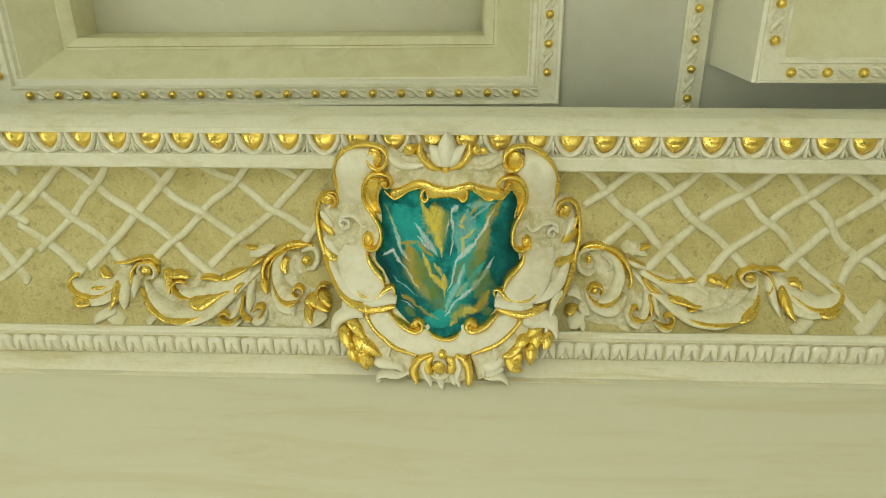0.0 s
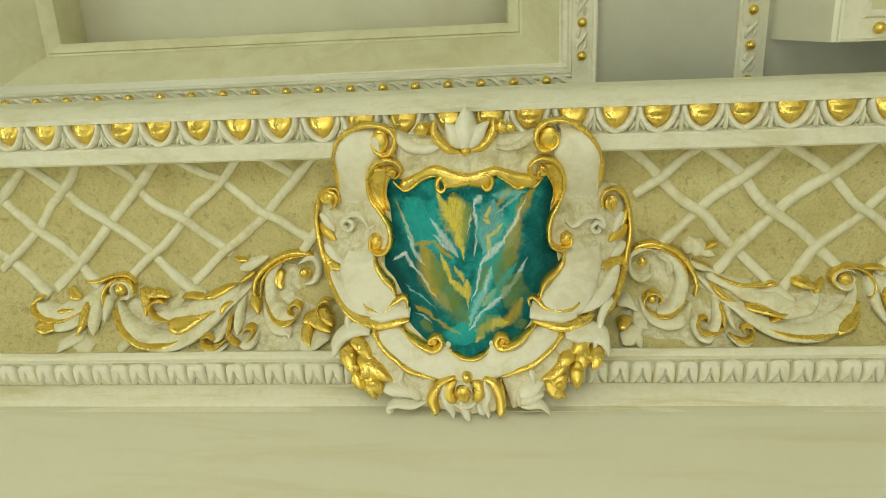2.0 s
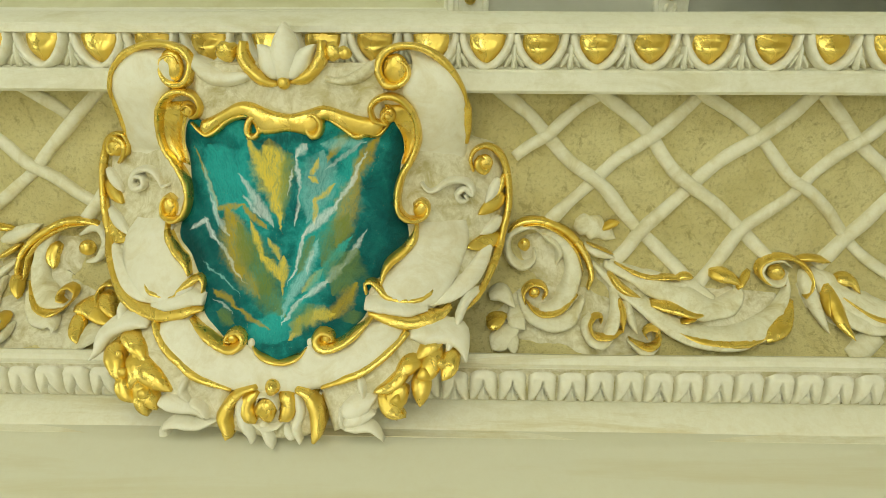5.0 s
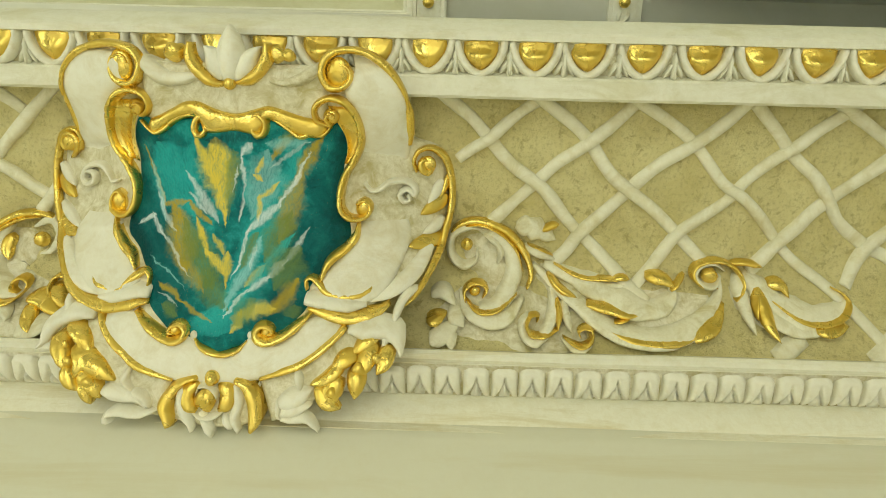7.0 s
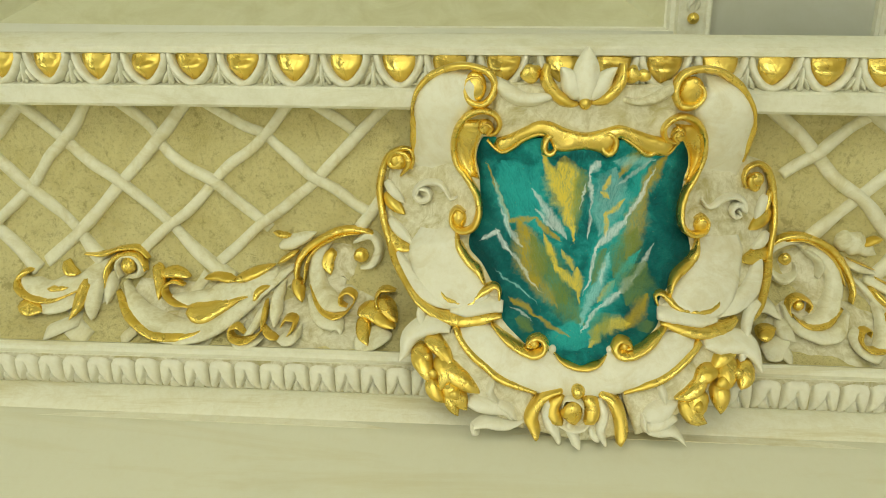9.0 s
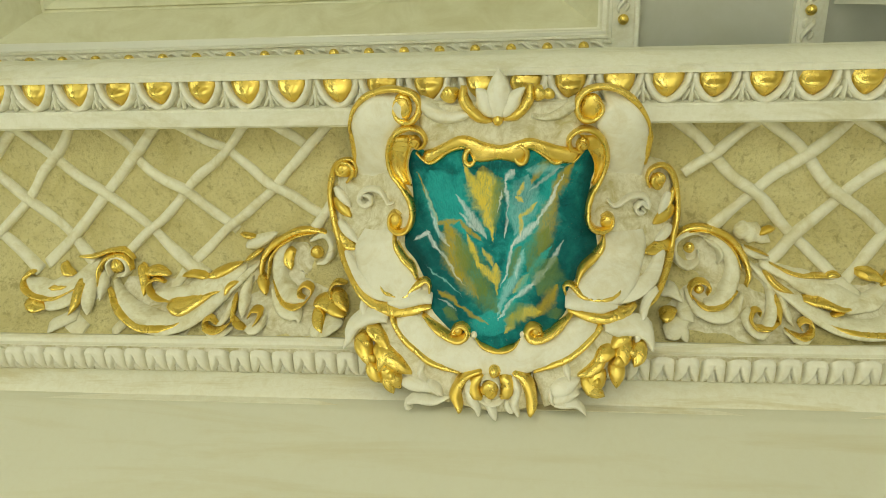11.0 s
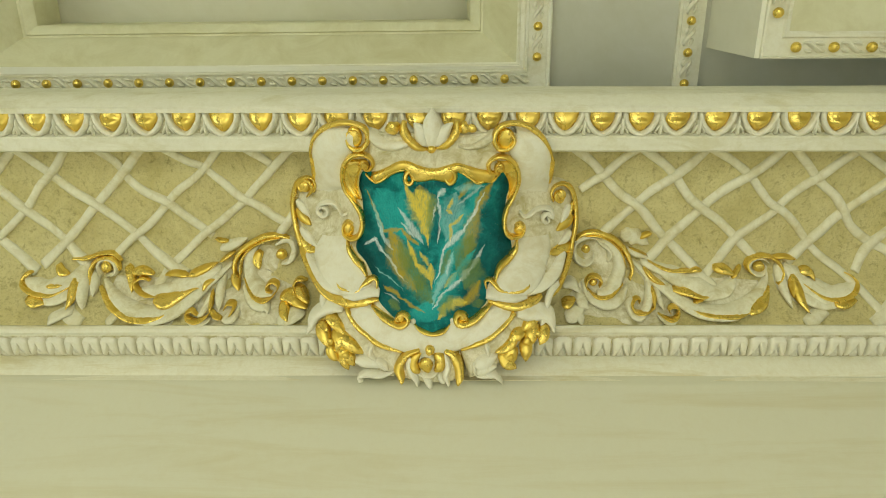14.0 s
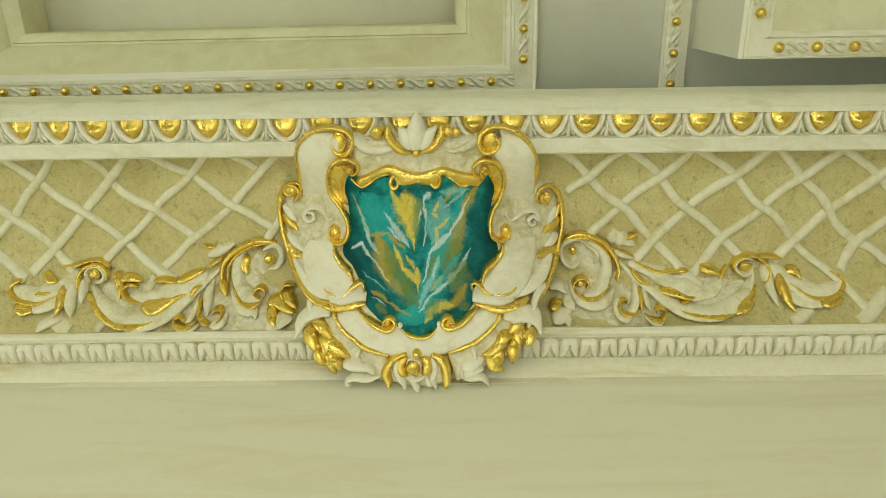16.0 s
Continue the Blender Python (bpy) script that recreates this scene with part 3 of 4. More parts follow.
def egg_mesh(worn):
    """A shield-shaped egg: a flat shoulder under the fillet, a round belly and a blunt tip."""
    bm = bmesh.new()
    rows_ = []
    for a in range(17):
        v = a / 16
        half = 0.0285 * max(1e-4, 1 - v ** 1.9) ** 0.72 + 0.0006
        belly = math.exp(-((v - 0.58) / 0.27) ** 2)
        bulge = (0.38 + 0.62 * belly * (1 - worn)) * max(1e-4, 1 - v ** 4) ** 0.5
        row = []
        for u in np.linspace(-1, 1, 19):
            d = 0.0385 + 0.022 * bulge * (1 - abs(u) ** 2.4) ** 0.6
            d += 0.0012 * noise.noise(Vector((u * 2.1, v * 2.3, 5.0 + worn * 9)))
            row.append(bm.verts.new((half * u, -d, 0.2480 - 0.0425 * v + 0.0008 * (1 - u * u) * (1 - v))))
        rows_.append(row)
    for a, b in zip(rows_, rows_[1:]):
        for j in range(18):
            bm.faces.new((a[j], a[j + 1], b[j + 1], b[j]))
    bm.faces.new(rows_[0])
    return bm


def dart_mesh():
    bm = bmesh.new()
    band(bm, [(0, 236), (0, 224), (0, 212), (0, 200)], 0.009, 0.010, bed, 0.4, (0.3, 0.8))
    band(bm, [(-2, 222), (-8, 211), (-14, 201)], 0.008, 0.007, bed, 0.3)
    band(bm, [(2, 222), (8, 211), (14, 201)], 0.008, 0.007, bed, 0.3)
    bmesh.ops.create_uvsphere(bm, u_segments=10, v_segments=6, radius=0.005, matrix=Matrix.Translation((0, -0.046, 0.203)))
    return bm


def first_mesh(name, bm, mat):
    ob = part(name, bm, mat, None)
    me = ob.data
    bpy.data.objects.remove(ob)
    return me


egg_mes = [first_mesh("egg", egg_mesh(k), gold) for k in (0.0, 0.08, 0.16, 0.5)]
rim_me = first_mesh("egg_rim", band(bmesh.new(), [(-34.5, 248), (-33, 238), (-29, 226), (-22, 215), (-13, 206), (0, 200.5), (13, 206), (22, 215), (29, 226), (33, 238), (34.5, 248)], 0.0125, 0.0145, bed, taper=(0.9, 0.9), flat=0.4), clean_plaster)
dart_me = first_mesh("dart", dart_mesh(), white_plaster)
spots = [(-0.9095 + 0.0808 * k, 0.0808) for k in range(-11, 12)] + [(0.054 + 0.0789 * k, 0.0789) for k in range(0, 23)]
rnd = random.Random(11)
for x, p in spots:
    m = Matrix.Translation((x + rnd.uniform(-0.001, 0.001), 0, rnd.uniform(-0.0008, 0.0008))) @ pose(0, 0, 0, 0, rnd.uniform(-1.5, 1.5), rnd.uniform(-4, 4))
    piece("egg", egg_mes[3] if x < 0.30 and rnd.random() < 0.6 else egg_mes[rnd.randrange(3)], cornice, m)
    piece("egg_rim", rim_me, cornice, m)
    piece("dart", dart_me, cornice, Matrix.Translation((x + p / 2, 0, 0)))


# ---- leaf band of the lower moulding ----
def tongue_mesh():
    """One round-headed leaf of the band, split by a notch that spreads towards its foot."""
    bm = bmesh.new()
    rows_ = []
    for a in range(11):
        v = a / 10
        row = []
        for u in np.linspace(-1, 1, 25):
            body = (1 - abs(u) ** 7) ** 0.55 * min(1.0, (v + 0.04) / 0.14) ** 0.5 * (1 - 0.9 * v ** 5)
            cut = math.exp(-((abs(u) - max(0.0, v - 0.48) * 1.15) / (0.05 + 0.07 * v)) ** 2) * min(1.0, max(0.0, (v - 0.24) / 0.2))
            lean = 1 + 0.10 * max(0.0, v - 0.6)
            row.append(bm.verts.new((0.0195 * u * lean, -(0.166 + 0.018 * body * (1 - 0.92 * cut)), -0.2035 - 0.009 * u ** 4 * (1 - v) - 0.0495 * v)))
        rows_.append(row)
    for a, b in zip(rows_, rows_[1:]):
        for j in range(24):
            bm.faces.new((a[j], a[j + 1], b[j + 1], b[j]))
    return bm


tongue_me = first_mesh("leaf_tongue", tongue_mesh(), clean_plaster)
for x in [0.2941 + 0.0408 * k for k in range(-7, 40)] + [-0.2902 - 0.0397 * k for k in range(-6, 40)]:
    piece("leaf_tongue", tongue_me, lower, Matrix.Translation((x + rnd.uniform(-0.001, 0.001), 0, rnd.uniform(-0.001, 0.001))) @ pose(0, 0, 0, 0, 0, 0))

# ---- cartouche ----
cartouche = thing("cartouche", FRIEZE, "cream and gilded rococo cartouche round a teal marbled shield", "cartouche")
AX = 0.0135


part("back_plate", plate([(206, 150), (202, 200), (190, 232), (177, 246), (156, 248), (130, 246), (104, 250), (90, 290), (70, 306), (38, 313), (0, 313), (-43, 298), (-70, 277), (-94, 254), (-115, 228), (-130, 200), (-145, 178), (-162, 160), (-181, 140), (-198, 116), (-210, 86), (-216, 50), (-218, 6)], relief, -0.006, 0.002, 0.07, 40, AX, 0.003), patina_plaster, cartouche, "patinated cream plaster ground")
part("painted_shield", plate([(128, 60), (126, 140), (122, 158), (93, 166), (69, 160), (29, 158), (6, 162), (-22, 172), (-42, 172), (-60, 152), (-81, 136), (-100, 120), (-126, 118), (-145, 98), (-163, 70), (-172, 30), (-178, 10)], relief, -0.004, 0.010, 0.02, 40, 0.0165, 0.002), paint, cartouche, "shield painted in teal, white and ochre marbling")
# white cheeks between the inner and outer scrolls
part("cheek", loft([(-167, 226), (-209, 217), (-236, 186), (-239, 137), (-245, 94), (-260, 63)],
                [(-147, 223), (-132, 202), (-150, 171), (-170, 142), (-175, 100), (-160, 72)], relief, 0.003, 0.008, fade=5.0), clean_plaster, cartouche)
part("cheek", loft([(207, 220), (242, 200), (259, 169), (263, 136), (265, 95), (261, 67)],
                [(184, 223), (187, 198), (174, 170), (189, 142), (197, 102), (189, 75)], relief, 0.003, 0.008, fade=5.0), clean_plaster, cartouche)
part("cheek", loft([(-225, -15), (-246, -50), (-240, -73), (-223, -97), (-187, -118), (-134, -129)],
                [(-163, -8), (-160, -39), (-141, -62), (-125, -85), (-115, -100), (-94, -110)], relief, 0.003, 0.009, fade=5.0), clean_plaster, cartouche)
part("cheek", loft([(262, -9), (270, -41), (262, -68), (250, -92), (228, -115), (168, -127)],
                [(197, -10), (192, -38), (173, -60), (151, -86), (141, -101), (129, -110)], relief, 0.003, 0.009, fade=5.0), clean_plaster, cartouche)
# outer scrolls with their volutes
outer_scroll_a = strand("outer_scroll", cartouche, gold, [(-136, 202), (-143, 213), (-158, 210), (-162, 194), (-154, 178), (-137, 173), (-123, 184), (-118, 202), (-126, 218), (-143, 226), (-167, 229), (-192, 224), (-213, 214), (-231, 196), (-240, 174), (-243, 153)], 12, 14, relief, "gilded scroll")
strand("outer_edge", cartouche, gold, [(-241, 162), (-241, 136), (-243, 116), (-245, 94)], 12, 6, relief)
outer_scroll_b = strand("outer_scroll", cartouche, gold, [(159, 195), (169, 208), (180, 202), (182, 189), (169, 177), (152, 177), (141, 195), (146, 215), (161, 226), (184, 229), (207, 224), (230, 209), (247, 190), (259, 169), (264, 147)], 12, 14, relief, "gilded scroll")
strand("outer_edge", cartouche, gold, [(262, 161), (264, 136), (264, 114), (264, 92)], 14, 6, relief)
knob("volute_eye", outer_scroll_a, gold, -147, 200, 17, relief, flat=0.5, squash=1.35)
knob("volute_eye", outer_scroll_b, gold, 165, 198, 18, relief, flat=0.5, squash=1.2)
# inner scrolls that hold the shield
part("scroll_hollow", loft([(-167, 152), (-172, 130), (-174, 104), (-167, 82), (-150, 62)],
                [(-127, 153), (-135, 131), (-143, 106), (-143, 83), (-137, 59)], relief, 0.005, -0.006), gold, cartouche, "gilded hollow of the scroll")
part("scroll_hollow", loft([(186, 152), (192, 130), (193, 105), (185, 81), (174, 62)],
                [(147, 152), (163, 125), (173, 106), (175, 84), (169, 63)], relief, 0.005, -0.006), gold, cartouche, "gilded hollow of the scroll")
inner_scroll_a = strand("inner_scroll", cartouche, gold, [(-137, 140), (-128, 146), (-120, 139), (-126, 130), (-116, 132), (-109, 145), (-116, 159), (-134, 165), (-151, 161), (-163, 151), (-173, 134), (-178, 108), (-173, 83), (-158, 64), (-144, 44), (-137, 25), (-137, 6), (-145, -11), (-161, -17), (-177, -10), (-179, 6), (-170, 16), (-158, 10)], 12, 19, relief, "gilded scroll", taper=(0.5, 0.5))
inner_scroll_b = strand("inner_scroll", cartouche, gold, [(160, 135), (151, 140), (145, 131), (153, 123), (135, 129), (130, 145), (139, 157), (154, 162), (172, 157), (186, 142), (194, 121), (194, 97), (185, 73), (174, 54), (167, 30), (167, 7), (176, -7), (190, -12), (206, -7), (210, 6), (200, 15), (190, 9)], 12, 19, relief, "gilded scroll", taper=(0.5, 0.5))
knob("volute_eye", inner_scroll_a, gold, -167, 0, 12, relief, flat=0.8, squash=1.3)
knob("volute_eye", inner_scroll_b, gold, 200, 2, 12, relief, flat=0.8, squash=1.2)
knob("volute_eye", inner_scroll_a, gold, -130, 141, 12, relief, flat=0.7)
knob("volute_eye", inner_scroll_b, gold, 153, 136, 12, relief, flat=0.7)
strand("shield_rim", cartouche, gold, [(-170, -19), (-165, -39), (-151, -57), (-134, -69), (-124, -85)], 14, 17, relief)
strand("shield_rim", cartouche, gold, [(194, -16), (191, -36), (177, -52), (159, -65), (151, -78), (148, -91)], 14, 17, relief)
# lips at the shield's shoulders
strand("lip", cartouche, clean_plaster, [(-173, -122), (-140, -117), (-115, -111), (-95, -112)], 21, 16, relief, taper=(0.3, 0.7))
strand("lip", cartouche, clean_plaster, [(215, -121), (180, -119), (153, -115), (128, -113)], 21, 16, relief, taper=(0.3, 0.7))
strand("lip_leaf", cartouche, gold, [(-202, -74), (-194, -92), (-179, -106), (-158, -111), (-142, -110), (-132, -100), (-120, -92), (-108, -86), (-101, -92), (-101, -104)], 12, 12, relief)
strand("lip_leaf", cartouche, gold, [(196, -100), (199, -92), (212, -90), (220, -98), (212, -106), (196, -110), (176, -109), (157, -104), (145, -94), (134, -87), (126, -91), (129, -102)], 12, 12, relief)
strand("lip_spur", cartouche, gold, [(-203, -73), (-188, -81), (-175, -86), (-163, -92)], 14, 8, relief, leaf=True)
strand("lip_spur", cartouche, gold, [(246, -66), (233, -75), (217, -83), (201, -92)], 14, 8, relief, leaf=True)
# long outer rims from the side volutes to the lips
strand("side_leaf", cartouche, clean_plaster, [(-294, 42), (-279, 27), (-258, 12)], 18, 7, relief, leaf=True)
strand("side_leaf", cartouche, clean_plaster, [(-284, -15), (-265, -31), (-240, -47)], 18, 9, relief, leaf=True, groove=0.2)
strand("side_leaf", cartouche, clean_plaster, [(-268, -63), (-241, -89), (-207, -108), (-165, -122)], 24, 8, relief, leaf=True)
strand("side_leaf", cartouche, clean_plaster, [(302, -53), (280, -85), (249, -106), (212, -119)], 24, 8, relief, leaf=True)
strand("side_leaf", cartouche, clean_plaster, [(314, 37), (304, 16), (293, 3)], 18, 7, relief, leaf=True)
strand("side_leaf", cartouche, clean_plaster, [(317, -18), (305, -32), (287, -40)], 18, 9, relief, leaf=True, groove=0.2)
side_rim_a = strand("side_rim", cartouche, gold, [(-266, 76), (-280, 67), (-288, 75), (-277, 90), (-258, 88), (-253, 73), (-267, 54)], 12, 11, relief, "gilded volute")
side_rim_b = strand("side_rim", cartouche, gold, [(-249, 67), (-245, 85), (-251, 98), (-270, 97), (-291, 82), (-301, 56), (-305, 30), (-300, 2), (-291, -28), (-273, -64), (-250, -90), (-223, -115), (-193, -129), (-158, -135), (-126, -130), (-96, -123)], 13, 11, relief, "gilded rim", taper=(0.4, 0.6))
strand("under_lip", cartouche, gold, [(-198, -125), (-163, -133), (-130, -129), (-98, -122)], 18, 10, relief)
side_rim_c = strand("side_rim", cartouche, gold, [(295, 66), (284, 69), (281, 58), (292, 49), (302, 59)], 12, 11, relief, "gilded volute")
side_rim_d = strand("side_rim", cartouche, gold, [(275, 51), (270, 67), (277, 82), (294, 87), (312, 77), (323, 58), (329, 30), (330, -3), (323, -34), (316, -60), (302, -87), (284, -112), (265, -125)], 12, 11, relief, "gilded rim", taper=(0.4, 0.5))
strand("under_lip", cartouche, gold, [(247, -121), (227, -131), (191, -136), (160, -130), (133, -124)], 18, 10, relief)
knob("volute_eye", side_rim_a, gold, -270, 77, 14, relief, flat=0.55)
knob("volute_eye", side_rim_c, gold, 291, 62, 13, relief, flat=0.55)
strand("gilt_leaf", cartouche, gold, [(-295, 23), (-281, 10), (-257, -5)], 22, 5, relief, ridge=0.3, leaf=True)
strand("gilt_leaf", cartouche, gold, [(-290, -28), (-274, -48), (-241, -56)], 24, 5, relief, ridge=0.3, leaf=True)
strand("gilt_leaf", cartouche, gold, [(322, 14), (308, 2), (283, -12)], 24, 5, relief, ridge=0.3, leaf=True)
strand("gilt_leaf", cartouche, gold, [(322, 44), (319, 26), (311, 9)], 11, 6, relief, ridge=0.3, leaf=True)
strand("gilt_leaf", cartouche, gold, [(319, -46), (295, -51), (267, -56)], 22, 5, relief, ridge=0.3, leaf=True)
strand("small_curl", cartouche, clean_plaster, [(-227, 22), (-238, 26), (-234, 37), (-219, 36), (-217, 25), (-231, 19), (-241, 27), (-235, 41), (-219, 49), (-201, 49), (-190, 39), (-182, 27), (-171, 31)], 10, 13, relief, taper=(0.5, 0.4))
strand("small_curl", cartouche, clean_plaster, [(262, 18), (267, 11), (257, 9), (251, 19), (262, 27), (274, 18), (271, 31), (257, 39), (237, 38), (221, 28), (209, 27), (199, 39)], 10, 13, relief, taper=(0.5, 0.4))
# foot
part("foot_ground", loft([(-169, -147), (-132, -179), (-90, -203), (-44, -216)],
                [(-193, -157), (-161, -192), (-123, -236), (-61, -264)], relief, -0.004, 0.004), patina_plaster, cartouche, "patinated ground behind the flowers")
part("foot_ground", loft([(187, -144), (160, -174), (122, -196), (74, -210)],
                [(226, -151), (209, -186), (164, -228), (95, -265)], relief, -0.004, 0.004), patina_plaster, cartouche, "patinated ground behind the flowers")
part("foot_band", loft([(-145, -137), (-108, -139), (-83, -155), (-50, -169), (-30, -162), (-7, -176), (20, -183), (43, -175), (57, -159), (88, -168), (114, -159), (133, -140), (168, -134)],
                [(-161, -143), (-146, -164), (-119, -185), (-83, -202), (-44, -214), (-13, -217), (21, -218), (55, -214), (77, -208), (115, -196), (145, -180), (168, -162), (187, -146)], relief, 0.004, 0.006), clean_plaster, cartouche)
strand("foot_rim", cartouche, gold, [(-165, -140), (-155, -155), (-136, -173), (-115, -186), (-97, -198), (-73, -206), (-44, -214)], 12, 11, relief, taper=(0.8, 0.5))
strand("foot_rim", cartouche, gold, [(188, -146), (175, -159), (152, -177), (130, -190), (107, -198), (77, -209)], 12, 11, relief, taper=(0.8, 0.5))
foot_scroll_a = strand("foot_scroll", cartouche, gold, [(-111, -134), (-91, -149), (-70, -161), (-50, -167), (-36, -162), (-33, -152), (-42, -145), (-54, -149), (-58, -157), (-49, -158)], 12, 18, relief)
foot_scroll_b = strand("foot_scroll", cartouche, gold, [(140, -128), (122, -144), (103, -157), (84, -163), (70, -161), (65, -152), (72, -144), (85, -147), (88, -154), (80, -155)], 13, 18, relief)
knob("volute_eye", foot_scroll_a, gold, -49, -155, 9, relief, flat=1.3)
knob("volute_eye", foot_scroll_b, gold, 79, -153, 9, relief, flat=1.3)
knob("nub", cartouche, clean_plaster, -22, -161, 6, relief, flat=1.2, squash=1.2)
knob("nub", cartouche, clean_plaster, 58, -159, 6, relief, flat=1.2, squash=1.2)
strand("foot_lip", cartouche, gold, [(-20, -163), (-7, -175), (20, -181), (43, -175), (54, -163)], 8, 13, relief)
# head
part("head_ground", loft([(-123, 213), (-92, 206), (-44, 202), (15, 213), (73, 201), (119, 204), (153, 212)],
                [(-118, 119), (-92, 126), (-46, 136), (13, 127), (72, 136), (120, 126), (147, 119)], relief, 0.0, 0.004), patina_plaster, cartouche, "patinated ground of the head")
part("head_band", loft([(-115, 125), (-96, 131), (-74, 142), (-54, 152), (-34, 152), (-10, 142), (17, 137), (43, 143), (65, 149), (88, 143), (112, 135), (135, 131), (155, 125)],
                [(-119, 119), (-106, 103), (-86, 115), (-63, 128), (-40, 130), (-23, 109), (17, 112), (52, 108), (65, 130), (88, 118), (112, 107), (136, 105), (148, 115)], relief, 0.006, 0.008), gold, cartouche, "gilded head band")
strand("head_lip", cartouche, gold, [(-127, 122), (-116, 111), (-104, 105), (-90, 111), (-71, 126), (-50, 133), (-30, 131)], 9, 12, relief, taper=(0.5, 0.3))
strand("head_lip", cartouche, gold, [(153, 122), (140, 108), (125, 111), (109, 106), (92, 118), (74, 129), (57, 134)], 9, 12, relief, taper=(0.5, 0.3))
strand("head_curl", cartouche, gold, [(-22, 130), (-34, 131), (-41, 122), (-41, 109), (-33, 105), (-26, 112), (-31, 120)], 12, 18, relief)
strand("head_curl", cartouche, gold, [(37, 131), (51, 136), (61, 126), (59, 112), (50, 107), (42, 115), (48, 122)], 12, 18, relief)
strand("head_bar", cartouche, gold, [(-28, 116), (-7, 120), (17, 122), (45, 117)], 19, 12, relief, taper=(0.9, 0.9), flat=0.5)
part("swag", loft([(-117, 215), (-96, 206), (-72, 193), (-48, 193), (-32, 192)],
                [(-119, 200), (-102, 181), (-77, 173), (-51, 176), (-29, 186)], relief, 0.006, 0.009), clean_plaster, cartouche)
part("swag", loft([(65, 191), (87, 187), (105, 193), (127, 206), (139, 213)],
                [(63, 182), (92, 176), (118, 180), (134, 191), (142, 198)], relief, 0.006, 0.009), patina_plaster, cartouche)
strand("sprig", cartouche, gold, [(-43, 234), (-44, 213), (-30, 192), (-10, 179), (4, 178)], 19, 15, relief, "gilded sprig", ridge=0.2, taper=(0.5, 0.4))
strand("sprig", cartouche, gold, [(65, 236), (64, 214), (53, 196), (37, 184), (21, 180)], 19, 15, relief, "gilded sprig", ridge=0.2, taper=(0.5, 0.4))
knob("sprig_knob", cartouche, gold, -65, 220, 15, relief, flat=0.9, lumpy=0.35, squash=0.9)
knob("sprig_knob", cartouche, gold, 79, 221, 12, relief, flat=0.9, lumpy=0.3, squash=1.1)
knob("sprig_knob", cartouche, gold, 95, 220, 10, relief, flat=0.9, lumpy=0.3)
strand("head_leaf", cartouche, clean_plaster, [(4, 186), (-6, 201), (-12, 216), (-23, 229)], 30, 15, relief, ridge=0.35, leaf=True, groove=0.15)
strand("head_leaf", cartouche, clean_plaster, [(22, 185), (34, 202), (42, 216), (56, 230)], 30, 15, relief, ridge=0.35, leaf=True, groove=0.15)
strand("head_leaf", cartouche, clean_plaster, [(13, 181), (13, 209), (14, 232), (14, 259)], 42, 17, relief, ridge=0.35, leaf=True, groove=0.15)
knob("head_bead", cartouche, gold, 13, 179, 9, relief, flat=1.1, lift=10)
# gilded flowers and white husks at the foot's flanks
strand("gilt_petal", cartouche, gold, [(-207, -157), (-181, -169), (-162, -189)], 22, 12, relief, ridge=0.5, leaf=True, groove=0.35)
strand("gilt_petal", cartouche, gold, [(-221, -168), (-206, -187), (-195, -208)], 30, 12, relief, ridge=0.5, leaf=True, groove=0.35)
strand("gilt_petal", cartouche, gold, [(-197, -162), (-180, -174), (-181, -189)], 19, 12, relief, ridge=0.5, leaf=True, groove=0.35)
strand("gilt_petal", cartouche, gold, [(-189, -179), (-175, -195), (-182, -219)], 27, 12, relief, ridge=0.5, leaf=True, groove=0.35)
strand("gilt_petal", cartouche, gold, [(-197, -203), (-187, -220), (-171, -232)], 24, 12, relief, ridge=0.5, leaf=True, groove=0.35)
strand("gilt_petal", cartouche, gold, [(-182, -184), (-152, -203), (-124, -218)], 29, 12, relief, ridge=0.5, leaf=True, groove=0.35)
strand("gilt_petal", cartouche, gold, [(-175, -208), (-156, -225), (-141, -240)], 30, 12, relief, ridge=0.5, leaf=True, groove=0.35)
strand("gilt_petal", cartouche, gold, [(-170, -217), (-163, -233), (-153, -248)], 22, 12, relief, ridge=0.5, leaf=True, groove=0.35)
strand("gilt_petal", cartouche, gold, [(237, -153), (221, -161), (201, -176)], 24, 12, relief, ridge=0.5, leaf=True, groove=0.35)
strand("gilt_petal", cartouche, gold, [(250, -166), (247, -182), (237, -198)], 27, 12, relief, ridge=0.5, leaf=True, groove=0.35)
strand("gilt_petal", cartouche, gold, [(230, -163), (222, -180), (208, -204)], 29, 12, relief, ridge=0.5, leaf=True, groove=0.35)
strand("gilt_petal", cartouche, gold, [(209, -178), (190, -183), (173, -196)], 22, 12, relief, ridge=0.5, leaf=True, groove=0.35)
strand("gilt_petal", cartouche, gold, [(191, -186), (170, -205), (147, -213)], 21, 12, relief, ridge=0.5, leaf=True, groove=0.35)
strand("gilt_petal", cartouche, gold, [(188, -203), (175, -223), (179, -245)], 34, 12, relief, ridge=0.5, leaf=True, groove=0.35)
strand("gilt_petal", cartouche, gold, [(209, -190), (210, -210), (209, -229)], 30, 12, relief, ridge=0.5, leaf=True, groove=0.35)
strand("gilt_petal", cartouche, gold, [(157, -213), (170, -233), (191, -241)], 24, 12, relief, ridge=0.5, leaf=True, groove=0.35)
knob("gilt_bud", cartouche, gold, -192, -196, 8, relief, flat=0.9, lumpy=0.35, lift=7)
knob("gilt_bud", cartouche, gold, -159, -221, 10, relief, flat=0.9, lumpy=0.35, lift=7)
knob("gilt_bud", cartouche, gold, -202, -179, 7, relief, flat=0.9, lumpy=0.35, lift=7)
knob("gilt_bud", cartouche, gold, 178, -221, 10, relief, flat=0.9, lumpy=0.35, lift=7)
